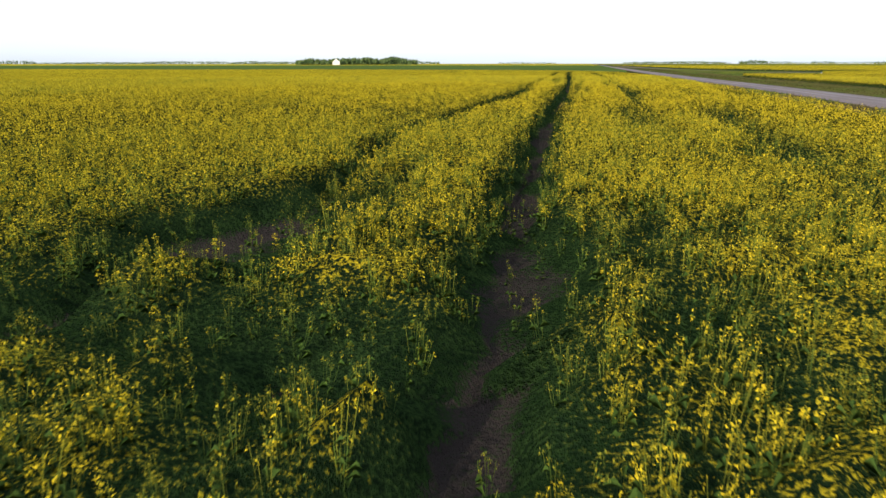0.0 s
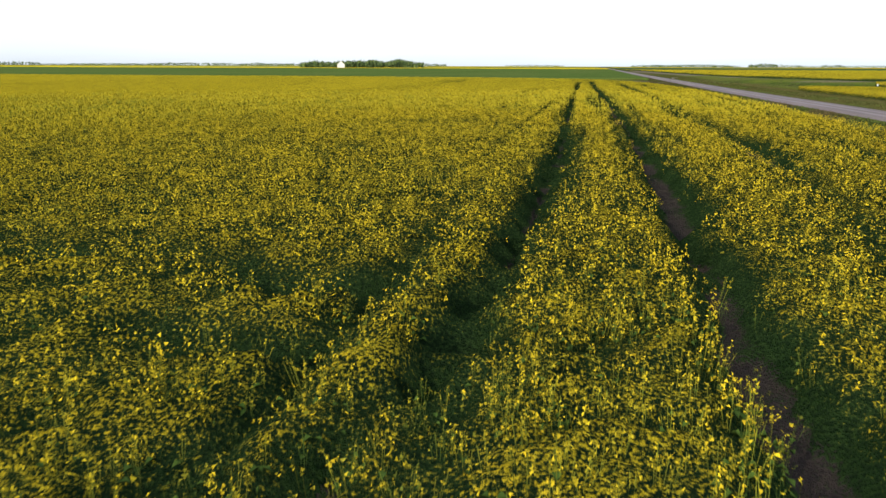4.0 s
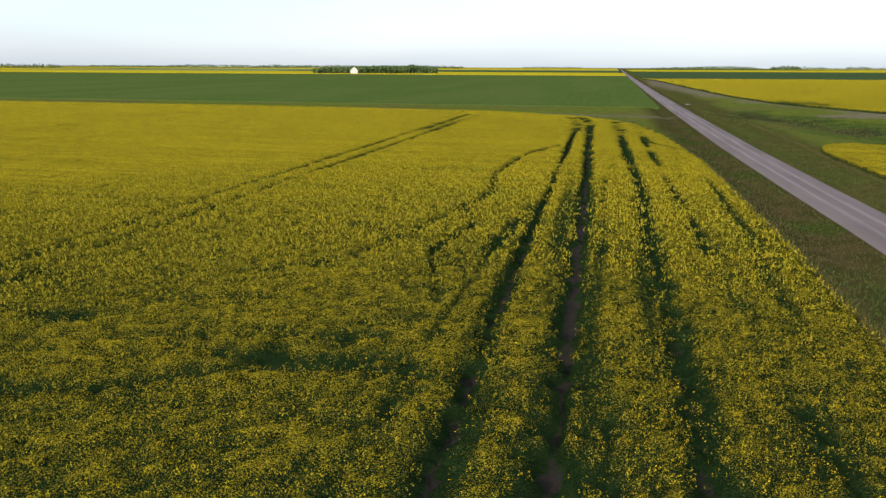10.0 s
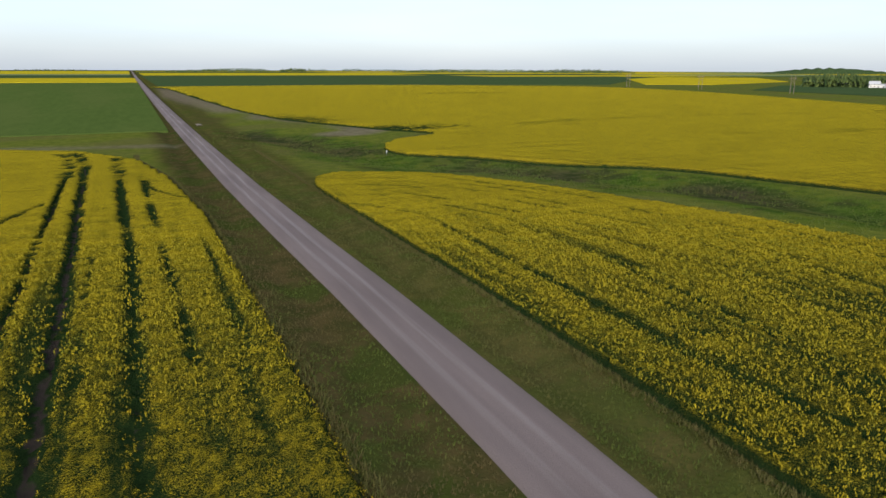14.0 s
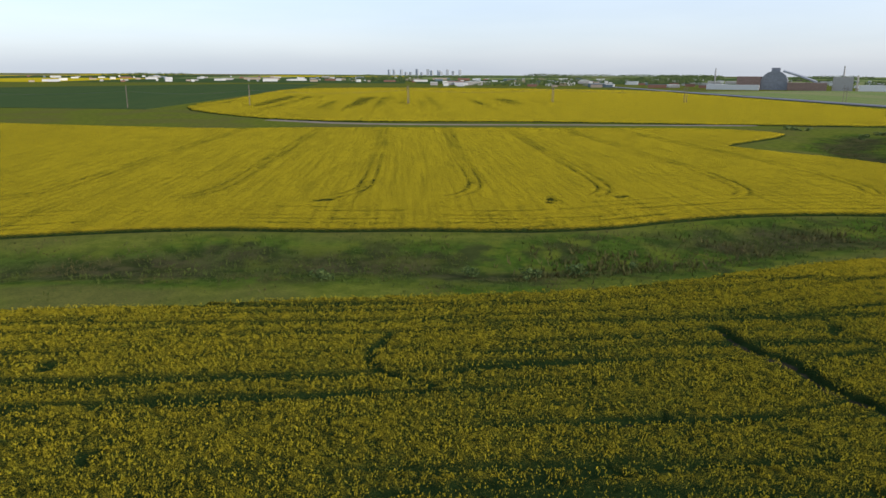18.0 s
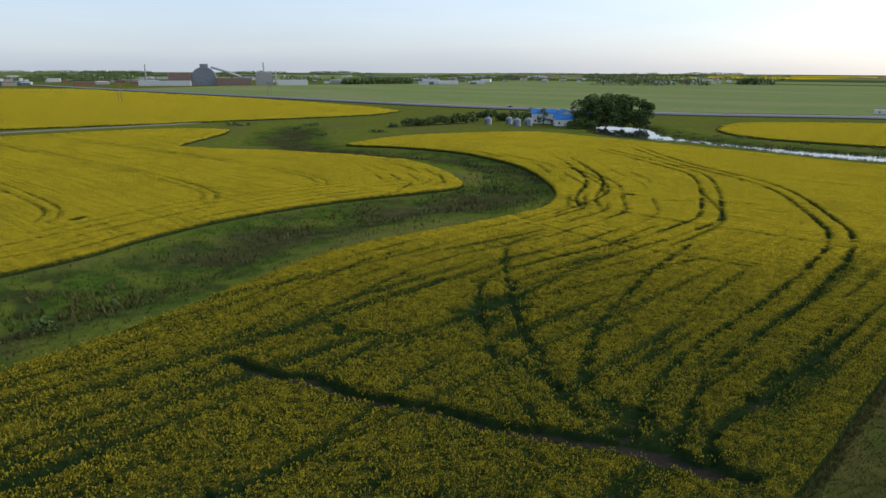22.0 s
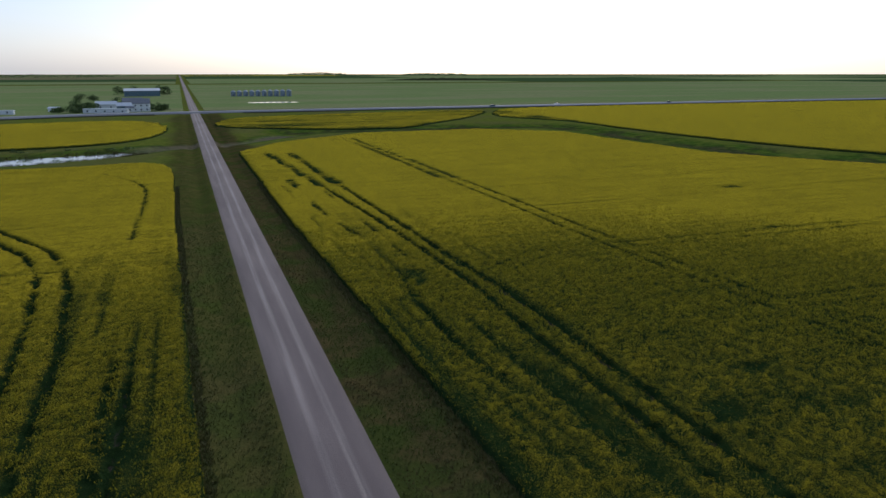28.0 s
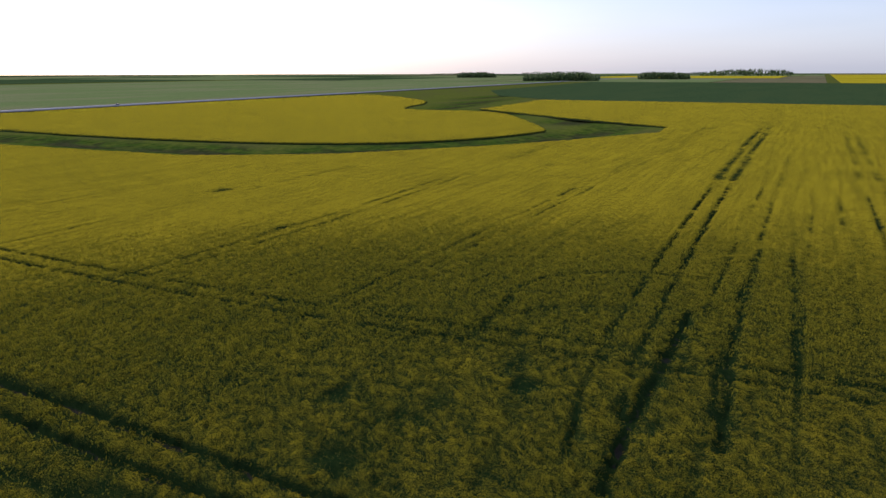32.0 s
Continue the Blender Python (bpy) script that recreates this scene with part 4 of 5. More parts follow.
HIGHWAY = curved([(-4600, -660), (-1440, -556), (-800, -533), (-340, -522), (0, -512), (110, -488), (216, -430), (380, -396), (551, -388), (829, -378), (1100, -372), (1500, -365)], 8)
road_strip("road", HIGHWAY, 6.0, ASPHALT, "grey asphalt highway crossing the gravel road", 0.15, 1.0, 6)
VERGE = grass_material("dark_verge", (0.024, 0.030, 0.014), (0.038, 0.045, 0.02), (0.055, 0.048, 0.03), 0.6)
road_strip("verge", [(x, y + 11.5) for x, y in HIGHWAY if x > 8], 5.0, VERGE, "dark grassy bank along the highway", 0.2, 0.2, 6)["category"] = "verge"
road_strip("verge", [(x, y + 11.5) for x, y in HIGHWAY if x < -8], 5.0, VERGE, "dark grassy bank along the western highway", 0.2, 0.2, 6)["category"] = "verge"
DIRT = simple("pale_dirt", (0.19, 0.155, 0.11), 0.95, 0, 0.3, 0.15)
road_strip("dirt_track", curved([(392, 90), (366, 40), (358, -7), (356, -78), (354, -160), (372, -200)]), 4.5, DIRT, "pale bare dirt track between two canola fields", 0.1, 0.12, 6)
road_strip("dirt_track", [(3.2, 300.0), (3.2, 292.0)], 1.0, DIRT, "short dirt approach off the gravel road", 0.02, 0.02, 4)


def water_material():
    m = Mat("pond_water", 0.06, 0, 0.5)
    m.b.inputs["IOR"].default_value = 1.33
    m.color((0.02, 0.03, 0.03)).bump(m.noise(1.2, 3), 0.06, 0.05)
    return m.m


bm = bmesh.new()
pv = [bm.verts.new((x, y, -0.95)) for x, y in closed(POND)]
bmesh.ops.triangulate(bm, faces=[bm.faces.new(pv)])
WATER = water_material()
tagged(part("water", bm, WATER), "narrow still pond reflecting the pale sky", "pond", kind="structure")

# ------------------------------------------------ grass, reeds and shrubs
BLADE = Mat("grass_blades", 0.8, 0, 0.15)
BLADE.color(BLADE.mix(BLADE.attr("petal"), BLADE.mix(BLADE.island(), (0.044, 0.066, 0.011), (0.085, 0.112, 0.020)), BLADE.mix(BLADE.island(), (0.062, 0.049, 0.019), (0.110, 0.083, 0.034))))


def tuft_template(seed, n=4):
    r = np.random.default_rng(seed)
    V, F = [], []
    for k in range(n):
        a, lean = r.random() * 6.28, 0.2 + 0.5 * r.random()
        c, s, h = math.cos(a), math.sin(a), 0.5 + 0.5 * r.random()
        V += [(c * 0.1 - s * 0.07, s * 0.1 + c * 0.07, 0), (c * 0.1 + s * 0.07, s * 0.1 - c * 0.07, 0), (c * (0.1 + lean * h), s * (0.1 + lean * h), h)]
        F.append((3 * k, 3 * k + 1, 3 * k + 2))
    return np.array(V), np.array(F), np.zeros(3 * n)


def tufts(name, x, y, size, dryness, label, seed):
    r = np.random.default_rng(seed)
    V, F, A, base = [], [], [], 0
    kind = r.integers(0, 5, len(x))
    for k in range(5):
        q = kind == k
        v, f, a = scatter(tuft_template(seed + k), x[q], y[q], ground_z(x[q], y[q]) - 0.03, size[q], r.random(q.sum()) * 6.28, r.normal(size=(q.sum(), 2)) * 0.15, k)
        A.append(np.repeat(dryness[q], 12)), V.append(v), F.append(f + base)
        base += len(v)
    me = grid_mesh(name, np.concatenate(V), np.concatenate(F), BLADE.m, {"petal": np.concatenate(A)})
    tagged(new(name, me), label, "grass", kind="stuff")


gr = np.random.default_rng(9)
n = 48000
x = np.where(gr.random(n) < 0.5, -1, 1) * (3.35 + 7.2 * gr.random(n))
y = -20 + gr.normal(size=n) * 85
x = x + road_x(y)
tufts("ditch_grass", x, y, 0.14 + 0.24 * gr.random(n), np.clip(smooth01(soft_noise(x, y, 6, 81), 0.30, 0.65) * np.where(x < 0, 1.0, 0.55), 0, 1), "rough green and brown grass in the road ditches", 40)
n = 15000
y = -190 + 390 * gr.random(n)
west = gr.random(n) < 0.6
x = np.where(west, gr.random(n) * 1.3 - 0.2 - np.interp(y, (-130, -60, 60, 120, 158, 190), (9.0, 10.6, 10.6, 11.5, 14.5, 20)),
             np.interp(y, (-153, -64, -30, 30, 70, 105), (11.4, 9.6, 8.7, 9.8, 10.2, 9.6)) - gr.random(n) * 0.9)
tufts("edge_weeds", x, y, 0.30 + 0.35 * gr.random(n), 0.35 + 0.5 * gr.random(n), "dark rank weeds along the edge of the canola", 47)
n = 34000
t = gr.integers(0, len(CREEK_E) - 1, n)
c = np.array(CREEK_E)
x, y = c[t, 0] + gr.normal(size=n) * 10, c[t, 1] + gr.normal(size=n) * 7
free = ~inside(x, y, FIELD_EAST) & ~inside(x, y, FIELD_CREEK) & (soft_noise(x, y, 9, 83) > 0.35)
x, y = x[free], y[free]
tufts("creek_grass", x, y, 0.25 + 0.55 * gr.random(len(x)) ** 2, smooth01(soft_noise(x, y, 8, 84), 0.5, 0.8) * 0.7, "tall lush grass and sedge along the creek", 50)

n = 2600
t = gr.integers(40, len(CREEK_E) - 12, n)
x, y = c[t, 0] + gr.normal(size=n) * 5, c[t, 1] + gr.normal(size=n) * 5
free = ~inside(x, y, FIELD_EAST) & ~inside(x, y, FIELD_CREEK) & (soft_noise(x, y, 7, 86) > 0.45)
x, y = x[free], y[free]
tufts("sedge", x, y, 0.8 + 0.8 * gr.random(len(x)), 0.35 + 0.5 * gr.random(len(x)), "pale tussocks of sedge along the creek channel", 56)

shore = np.array(closed(POND))
n = 6500
t = gr.integers(0, len(shore), n)
x, y = shore[t, 0] + gr.normal(size=n) * 2.4, shore[t, 1] + gr.normal(size=n) * 2.0
free = ~inside(x, y, closed(POND))
x, y = x[free], y[free]
tufts("reeds", x, y, 0.5 + 0.7 * gr.random(len(x)), 0.5 + 0.5 * gr.random(len(x)), "dark brown reeds along the banks of the pond", 66)

LEAF = Mat("tree_leaves", 0.75, 0, 0.2)
LEAF.color(LEAF.mix(LEAF.island(), (0.032, 0.062, 0.016), (0.108, 0.146, 0.038)))
BARK = simple("bark", (0.11, 0.085, 0.06), 0.9, 0, 0.4, 5)


def leaf_clumps(bm_seed, lobes, n, size):
    """Small random leaf faces spread through a set of lobes (x, y, z, radius)."""
    r = np.random.default_rng(bm_seed)
    k = r.integers(0, len(lobes), n)
    lob = np.array(lobes)[k]
    d = r.normal(size=(n, 3))
    d /= np.linalg.norm(d, axis=1)[:, None]
    c = lob[:, :3] + d * (lob[:, 3] * (0.45 + 0.6 * r.random(n) ** 0.6))[:, None] * (1, 1, 0.8)
    a, b = r.normal(size=(2, n, 3))
    a /= np.linalg.norm(a, axis=1)[:, None]
    b /= np.linalg.norm(b, axis=1)[:, None]
    e = (size * (0.6 + 0.8 * r.random(n)))[:, None]
    v = np.stack([c - a * e, c + b * e * 0.7, c + a * e, c - b * e * 0.7], 1).reshape(-1, 3)
    return v, np.arange(4 * n).reshape(-1, 4)


def limb(bm, p, q, r0, r1, n=7):
    p, q = Vector(p), Vector(q)
    t = (q - p).normalized()
    u = t.orthogonal().normalized()
    w = t.cross(u)
    rings = [[bm.verts.new(c + (u * math.cos(6.2832 * k / n) + w * math.sin(6.2832 * k / n)) * r) for k in range(n)] for c, r in ((p, r0), ((p + q) / 2 + u * r0 * 0.6, (r0 + r1) / 2), (q, r1))]
    for a, b in zip(rings, rings[1:]):
        for k in range(n):
            bm.faces.new((a[k - 1], a[k], b[k], b[k - 1]))


def tree(x, y, h, wide, seed, label, leaves=1500, base=0.0):
    """A broadleaf tree: flared trunk, limbs and an uneven crown of leaf clumps."""
    r = random.Random(seed)
    root = tagged(new("tree"), label, "tree")
    root.location = (x, y, base)
    bm = bmesh.new()
    limb(bm, (0, 0, -0.3), (r.uniform(-0.3, 0.3), r.uniform(-0.3, 0.3), h * 0.45), 0.035 * h, 0.02 * h)
    part("trunk", bm, BARK, root)
    lobes = []
    for k in range(10):
        a = k * 2.4 + r.random()
        rr = wide * (0.12 + 0.30 * r.random())
        z = h * (0.14 + 0.66 * r.random())
        lobes.append((math.cos(a) * rr, math.sin(a) * rr, z, wide * r.uniform(0.17, 0.27)))
        if k < 5:
            bm = bmesh.new()
            limb(bm, (0, 0, h * r.uniform(0.2, 0.4)), lobes[-1][:3], 0.012 * h, 0.004 * h, 5)
            part("limb", bm, BARK, root)
    lobes.append((0, 0, h * 0.82, wide * 0.24))
    v, f = leaf_clumps(seed, lobes, leaves, wide * 0.042)
    crown = new("crown", grid_mesh("crown", v, f, LEAF.m))
    crown.parent = root
    return root


def bush(x, y, h, wide, seed, label, leaves=260, base=0.0):
    r = random.Random(seed)
    lobes = [(r.uniform(-0.35, 0.35) * wide, r.uniform(-0.35, 0.35) * wide, h * r.uniform(0.3, 0.65), wide * r.uniform(0.18, 0.3)) for _ in range(6)]
    v, f = leaf_clumps(seed, lobes, leaves, wide * 0.06)
    v[:, 2] = np.clip(v[:, 2] * h / max(1e-6, v[:, 2].max()), -0.05, None)
    ob = tagged(new("bush", grid_mesh("bush", v, f, LEAF.m)), label, "bush")
    ob.location = (x, y, base)
    return ob


def woods(name, spots, label):
    """Far woods as one thing: spots of (x, y, half length, half depth, turn, height)."""
    V, F, base = [], [], 0
    for k, (x, y, ln, dp, turn, h) in enumerate(spots):
        r = np.random.default_rng(300 + k)
        n = int(60 + ln * (15 if ln < 110 and len(spots) < 5 else 2.2))
        u, w = (r.random(n) * 2 - 1) * ln, (r.random(n) * 2 - 1) * dp
        top = h * (0.55 + 0.45 * soft_noise(u + x, w + y, 9 + h, 5)) * (1 - 0.35 * (np.abs(u) / ln) ** 4)
        z = top * r.random(n) ** 0.6
        c, s = math.cos(turn), math.sin(turn)
        v, f, _ = scatter(fleck_template(), x + u * c - w * s, y + u * s + w * c, z, (h * 0.16) * (0.6 + 0.8 * r.random(n)), r.random(n) * 6.28, r.normal(size=(n, 2)) * 0.3, k)
        V.append(v), F.append(f + base)
        base += len(v)
    me = grid_mesh(name, np.concatenate(V), np.concatenate(F), LEAF.m)
    return tagged(new(name, me), label, "woods", kind="stuff")


woods("farm_grove", [(-425, 1195, 105, 20, 0.34, 15)], "dark shelterbelt grove round a distant white farmhouse")
woods("farm_grove", [(800, 582, 92, 16, -0.9, 18)], "dark grove round a distant white farmstead")
woods("shelterbelt", [(-1715, -590, 92, 30, 1.9, 22), (-2090, -415, 70, 25, 1.8, 20), (-2380, -1130, 70, 30, 2.0, 20), (-3210, -300, 175, 40, 1.6, 30)], "dark groves of trees far across the plain")
wr = random.Random(4)
spots = []
for k in range(80):
    a, d = wr.random() * 6.2832, 3000 + 1700 * wr.random()
    spots.append((math.sin(a) * d, math.cos(a) * d, wr.uniform(40, 220), 15, -a + wr.uniform(-0.4, 0.4), wr.uniform(8, 19)))
woods("far_woods", spots, "thin dark tree lines along the horizon")
spots = []
for k in range(70):
    a, d = radians(wr.uniform(85, 160)), wr.uniform(1350, 2600)
    spots.append((math.sin(a) * d, math.cos(a) * d, wr.uniform(20, 90), 10, -a + wr.uniform(-0.3, 0.3), wr.uniform(8, 16)))
woods("town_trees", spots, "dark trees between the buildings of a far town")
woods("town_trees", [(1040, -890, 75, 10, -0.55 - 1.2, 15), (1100, -960, 60, 10, -1.8, 14)], "dark belt of trees beside a far factory")


# ---------------------------------------------------------------- buildings and other things
WHITE = simple("white_siding", (0.66, 0.66, 0.65), 0.6, 0, 0.12, 1.5)
BLUE_ROOF = simple("blue_metal_roof", (0.045, 0.19, 0.47), 0.75, 0, 0.2, 1.0, 0.1)
GREY_ROOF = simple("grey_shingles", (0.20, 0.20, 0.215), 0.85, 0, 0.3, 1.5)
PALE_ROOF = simple("pale_metal_roof", (0.62, 0.63, 0.65), 0.5, 0.3, 0.15, 1.0)
GALV = simple("galvanised_steel", (0.25, 0.29, 0.34), 0.6, 0.25, 0.25, 2.0)
TAN = simple("tan_cladding", (0.42, 0.34, 0.26), 0.75, 0, 0.2, 0.8)
# rust brown, lightened in the colour itself for distance haze
RUST = simple("hazed_rust_cladding", (0.30, 0.205, 0.165), 0.85, 0, 0.35, 0.6)
CONCRETE = simple("concrete", (0.38, 0.37, 0.35), 0.85, 0, 0.2, 0.7)
TEAL = simple("blue_green_cladding", (0.11, 0.16, 0.19), 0.6, 0, 0.2, 0.7)
BRICK = simple("red_brown_cladding", (0.26, 0.13, 0.09), 0.85, 0, 0.25, 0.9)
# blue-grey of distance haze painted into the towers and mill conveyor
HAZY = simple("haze_grey_concrete", (0.36, 0.39, 0.44), 0.85, 0, 0.1, 0.05)
# slate likewise raised above its own tone to suggest hazy air
SLATE = simple("hazed_slate_cladding", (0.25, 0.265, 0.29), 0.7, 0, 0.25, 0.3)
DARK = simple("dark_steel", (0.09, 0.09, 0.095), 0.6, 0.3, 0.3, 0.8)
TIMBER = simple("weathered_timber", (0.23, 0.19, 0.15), 0.9, 0, 0.35, 3.0)
RUBBER = simple("rubber", (0.02, 0.02, 0.02), 0.8, 0, 0.2, 4)


def glass_material():
    m = Mat("window_glass", 0.08, 0, 0.6)
    m.color((0.03, 0.04, 0.05))
    return m.m


GLASS = glass_material()


def box(bm, lo, hi):
    v = [bm.verts.new((x, y, z)) for z in (lo[2], hi[2]) for x, y in ((lo[0], lo[1]), (hi[0], lo[1]), (hi[0], hi[1]), (lo[0], hi[1]))]
    for f in ((3, 2, 1, 0), (4, 5, 6, 7), (0, 1, 5, 4), (1, 2, 6, 5), (2, 3, 7, 6), (3, 0, 4, 7)):
        bm.faces.new([v[k] for k in f])


def prism(bm, profile, y0, y1):
    """A closed profile in x, z drawn out along y."""
    a = [bm.verts.new((x, y0, z)) for x, z in profile]
    b = [bm.verts.new((x, y1, z)) for x, z in profile]
    bm.faces.new(a)
    bm.faces.new(b[::-1])
    for k in range(len(a)):
        bm.faces.new((a[k - 1], b[k - 1], b[k], a[k]))
    bmesh.ops.recalc_face_normals(bm, faces=bm.faces[:])


def tube(bm, x, y, z0, z1, r0, r1, n=16):
    a = [bm.verts.new((x + r0 * math.cos(6.2832 * k / n), y + r0 * math.sin(6.2832 * k / n), z0)) for k in range(n)]
    b = [bm.verts.new((x + r1 * math.cos(6.2832 * k / n), y + r1 * math.sin(6.2832 * k / n), z1)) for k in range(n)]
    bm.faces.new(a[::-1])
    bm.faces.new(b)
    for k in range(n):
        bm.faces.new((a[k - 1], a[k], b[k], b[k - 1]))


def house(name, x, y, turn, wide, deep, tall, rise, wall, roof, label, category="house", openings=3, group="", flat=False, storeys=1):
    """A building on its own base: wall body, overhanging roof, door and windows on both long sides."""
    root = tagged(new(name), label, category, group)
    root.matrix_world = pose(x, y, 0.05, 0, 0, turn)
    w, d = wide / 2, deep / 2
    bm = bmesh.new()
    if flat:
        box(bm, (-w, -d, 0), (w, d, tall))
    else:
        prism(bm, [(-w, 0), (w, 0), (w, tall), (0, tall + rise), (-w, tall)], -d, d)
    part("wall", bm, wall, root)
    bm = bmesh.new()
    if flat:
        box(bm, (-w - 0.15, -d - 0.15, tall + 0.003), (w + 0.15, d + 0.15, tall + 0.35))
    else:
        o, s = 0.4, rise / w
        prism(bm, [(-w - o, tall - o * s + 0.02), (0, tall + rise + 0.02), (w + o, tall - o * s + 0.02), (w + o, tall - o * s + 0.24), (0, tall + rise + 0.26), (-w - o, tall - o * s + 0.24)], -d - o, d + o)
    part("roof", bm, roof, root)
    for s in (-1, 1):
        for k in range(openings):
            for fl in range(storeys):
                yy = -d + deep * (k + 0.5) / openings
                z0 = 0.9 + 2.7 * fl if (k or fl or s > 0) else 0.05
                z1 = z0 + (1.2 if z0 > 0.5 else 2.05)
                bm = bmesh.new()
                xo = s * (w + 0.02)
                box(bm, (min(xo - 0.03, xo + 0.03), yy - 0.55, z0), (max(xo - 0.03, xo + 0.03), yy + 0.55, z1))
                leaf = part("window" if z0 > 0.5 else "door", bm, PALE_ROOF if z0 > 0.5 else DARK, root)
                bm = bmesh.new()
                xo = s * (w + 0.055)
                if z0 > 0.5:
                    box(bm, (xo - 0.012, yy - 0.47, z0 + 0.08), (xo + 0.012, yy + 0.47, z1 - 0.08))
                    part("pane", bm, GLASS, leaf)
                else:
                    box(bm, (xo - 0.02, yy + 0.38, 1.0), (xo + 0.04, yy + 0.46, 1.06))
                    part("handle", bm, GALV, leaf)
    return root


def grain_bin(x, y, r, h, label, group):
    """A corrugated steel grain bin with a cone roof, cap and hatch."""
    root = tagged(new("grain_bin"), label, "grain bin", group)
    root.location = (x, y, 0.05)
    bm = bmesh.new()
    n, k = 28, 14
    rings = [[bm.verts.new((math.cos(6.2832 * j / n) * (r + 0.04 * (i % 2)), math.sin(6.2832 * j / n) * (r + 0.04 * (i % 2)), h * i / k)) for j in range(n)] for i in range(k + 1)]
    for a, b in zip(rings, rings[1:]):
        for j in range(n):
            bm.faces.new((a[j - 1], a[j], b[j], b[j - 1]))
    part("body", bm, GALV, root)
    bm = bmesh.new()
    tube(bm, 0, 0, h + 0.01, h + r * 0.55, r + 0.15, 0.35, 28)
    part("roof", bm, GALV, root)
    bm = bmesh.new()
    tube(bm, 0, 0, h + r * 0.55 + 0.005, h + r * 0.55 + 0.3, 0.4, 0.3, 12)
    part("cap", bm, DARK, root)
    bm = bmesh.new()
    box(bm, (-0.45, r - 0.02, 0.4), (0.45, r + 0.1, 2.2))
    part("hatch", bm, DARK, root)
    return root


# blue-roofed farm by the pond
house("barn", 226.5, -304, -53, 7, 13, 5.4, 1.9, WHITE, BLUE_ROOF, "white barn with bright blue metal roof near the pond", "barn", 3)
house("farmhouse", 209, -297, -50, 7, 9, 3.6, 1.9, WHITE, BLUE_ROOF, "white farmhouse with blue roof beside the pond trees", "house", 2)
house("garage", 215, -306, 50, 8, 8, 4.6, 3.0, WHITE, BLUE_ROOF, "white gabled outbuilding with blue roof behind the farmhouse", "barn", 2)
house("shed", 212, -322, -48, 7, 8, 4, 2.4, WHITE, BLUE_ROOF, "small blue-roofed shed under the pond trees", "shed", 1)
for bx, by, r, h in ((240.6, -274.5, 1.8, 3.1), (234.5, -284.5, 1.7, 3.0), (222.2, -275.5, 1.9, 3.3), (220.6, -283, 1.9, 3.3)):
    grain_bin(bx, by, r, h, "small grey steel grain bin by the blue-roofed farm", "bins by the pond farm")
for k, (x, y, h, w) in enumerate(((203, -312, 15, 15), (196, -304, 16, 17), (190, -308, 17, 16), (184, -315, 16, 15), (181, -326, 14, 13), (199, -322, 15, 15), (193, -313, 15, 14), (187, -318, 16, 15), (176, -318, 9, 11))):
    tree(x, y, h, w, 20 + k, "large dark green broadleaf tree at the pond's end", 2300)
tree(218.5, -293, 9.5, 7, 31, "pale green garden tree before the blue-roofed barn", 900)
tree(205.5, -307, 7.5, 6, 32, "small dark tree between the blue roofs", 500)
tree(246, -318, 8, 5, 33, "slim conifer-like tree behind the grain bins", 500)
bush(191, -289, 5.5, 10, 34, "rounded green shrub beside the pond farm", 700)
bush(196, -286, 4, 7, 35, "low green shrub beside the pond farm", 400)
hr = random.Random(8)
for k in range(12):
    bush(262 - 0.6 * k + hr.uniform(-1, 1), -236 - 3.6 * k, hr.uniform(3, 5.2) + 0.12 * k, 7.5, 60 + k, "dark shrub in the hedge beside the grain bins", 380)
for k in range(10):
    bush(263 - 3.2 * k + hr.uniform(-1.5, 1.5), -290 - 3 * k + hr.uniform(-2, 2), hr.uniform(4.5, 7), 7.5, 80 + k, "tall dark shrub in the shelterbelt behind the bins", 420)
for k in range(26):
    u = k / 25
    bush(30 + 150 * u + hr.uniform(-3, 3), -288 - 12 * u ** 2 - 18 * max(0, u - 0.7) / 0.3 + hr.uniform(-2, 2), hr.uniform(0.8, 2.0), hr.uniform(3, 6), 120 + k, "dark bankside shrub along the pond", 140, -0.5)
for k in range(18):
    u = k / 17
    bush(40 + 118 * u + hr.uniform(-3, 3), -258 - 8 * u - 3 * math.sin(3 * u) + hr.uniform(-1, 1), hr.uniform(0.6, 1.5), hr.uniform(2, 4.5), 150 + k, "small dark shrub on the near bank of the pond", 110, -0.4)
for k, (x, y, h, w) in enumerate(((80.8, 24, 1.8, 3.4), (81.5, 3, 1.6, 3), (80.5, -5, 1.4, 3.2), (81.5, -11.5, 2, 3.4), (84, -20, 1.4, 2.5), (100, -90, 1.4, 3.5), (108, -122, 1.6, 4), (104, -112, 1.3, 3), (120, -134, 1.6, 4), (143, -151, 1.6, 4), (128, -144, 1.2, 3))):
    bush(x, y, h, w, 160 + k, "low willow shrub in the grassy creek bed", 260, -0.9)
for k, (x, y, h, w) in enumerate(((263, -226, 3, 9), (244, -201, 2, 8), (275, -179, 3, 5), (326, -179, 2.5, 12), (300, -205, 2, 9), (250, -175, 1.6, 6))):
    bush(x, y, h, w, 180 + k, "scattered dark shrub on the creek meadow", 260, -0.3)

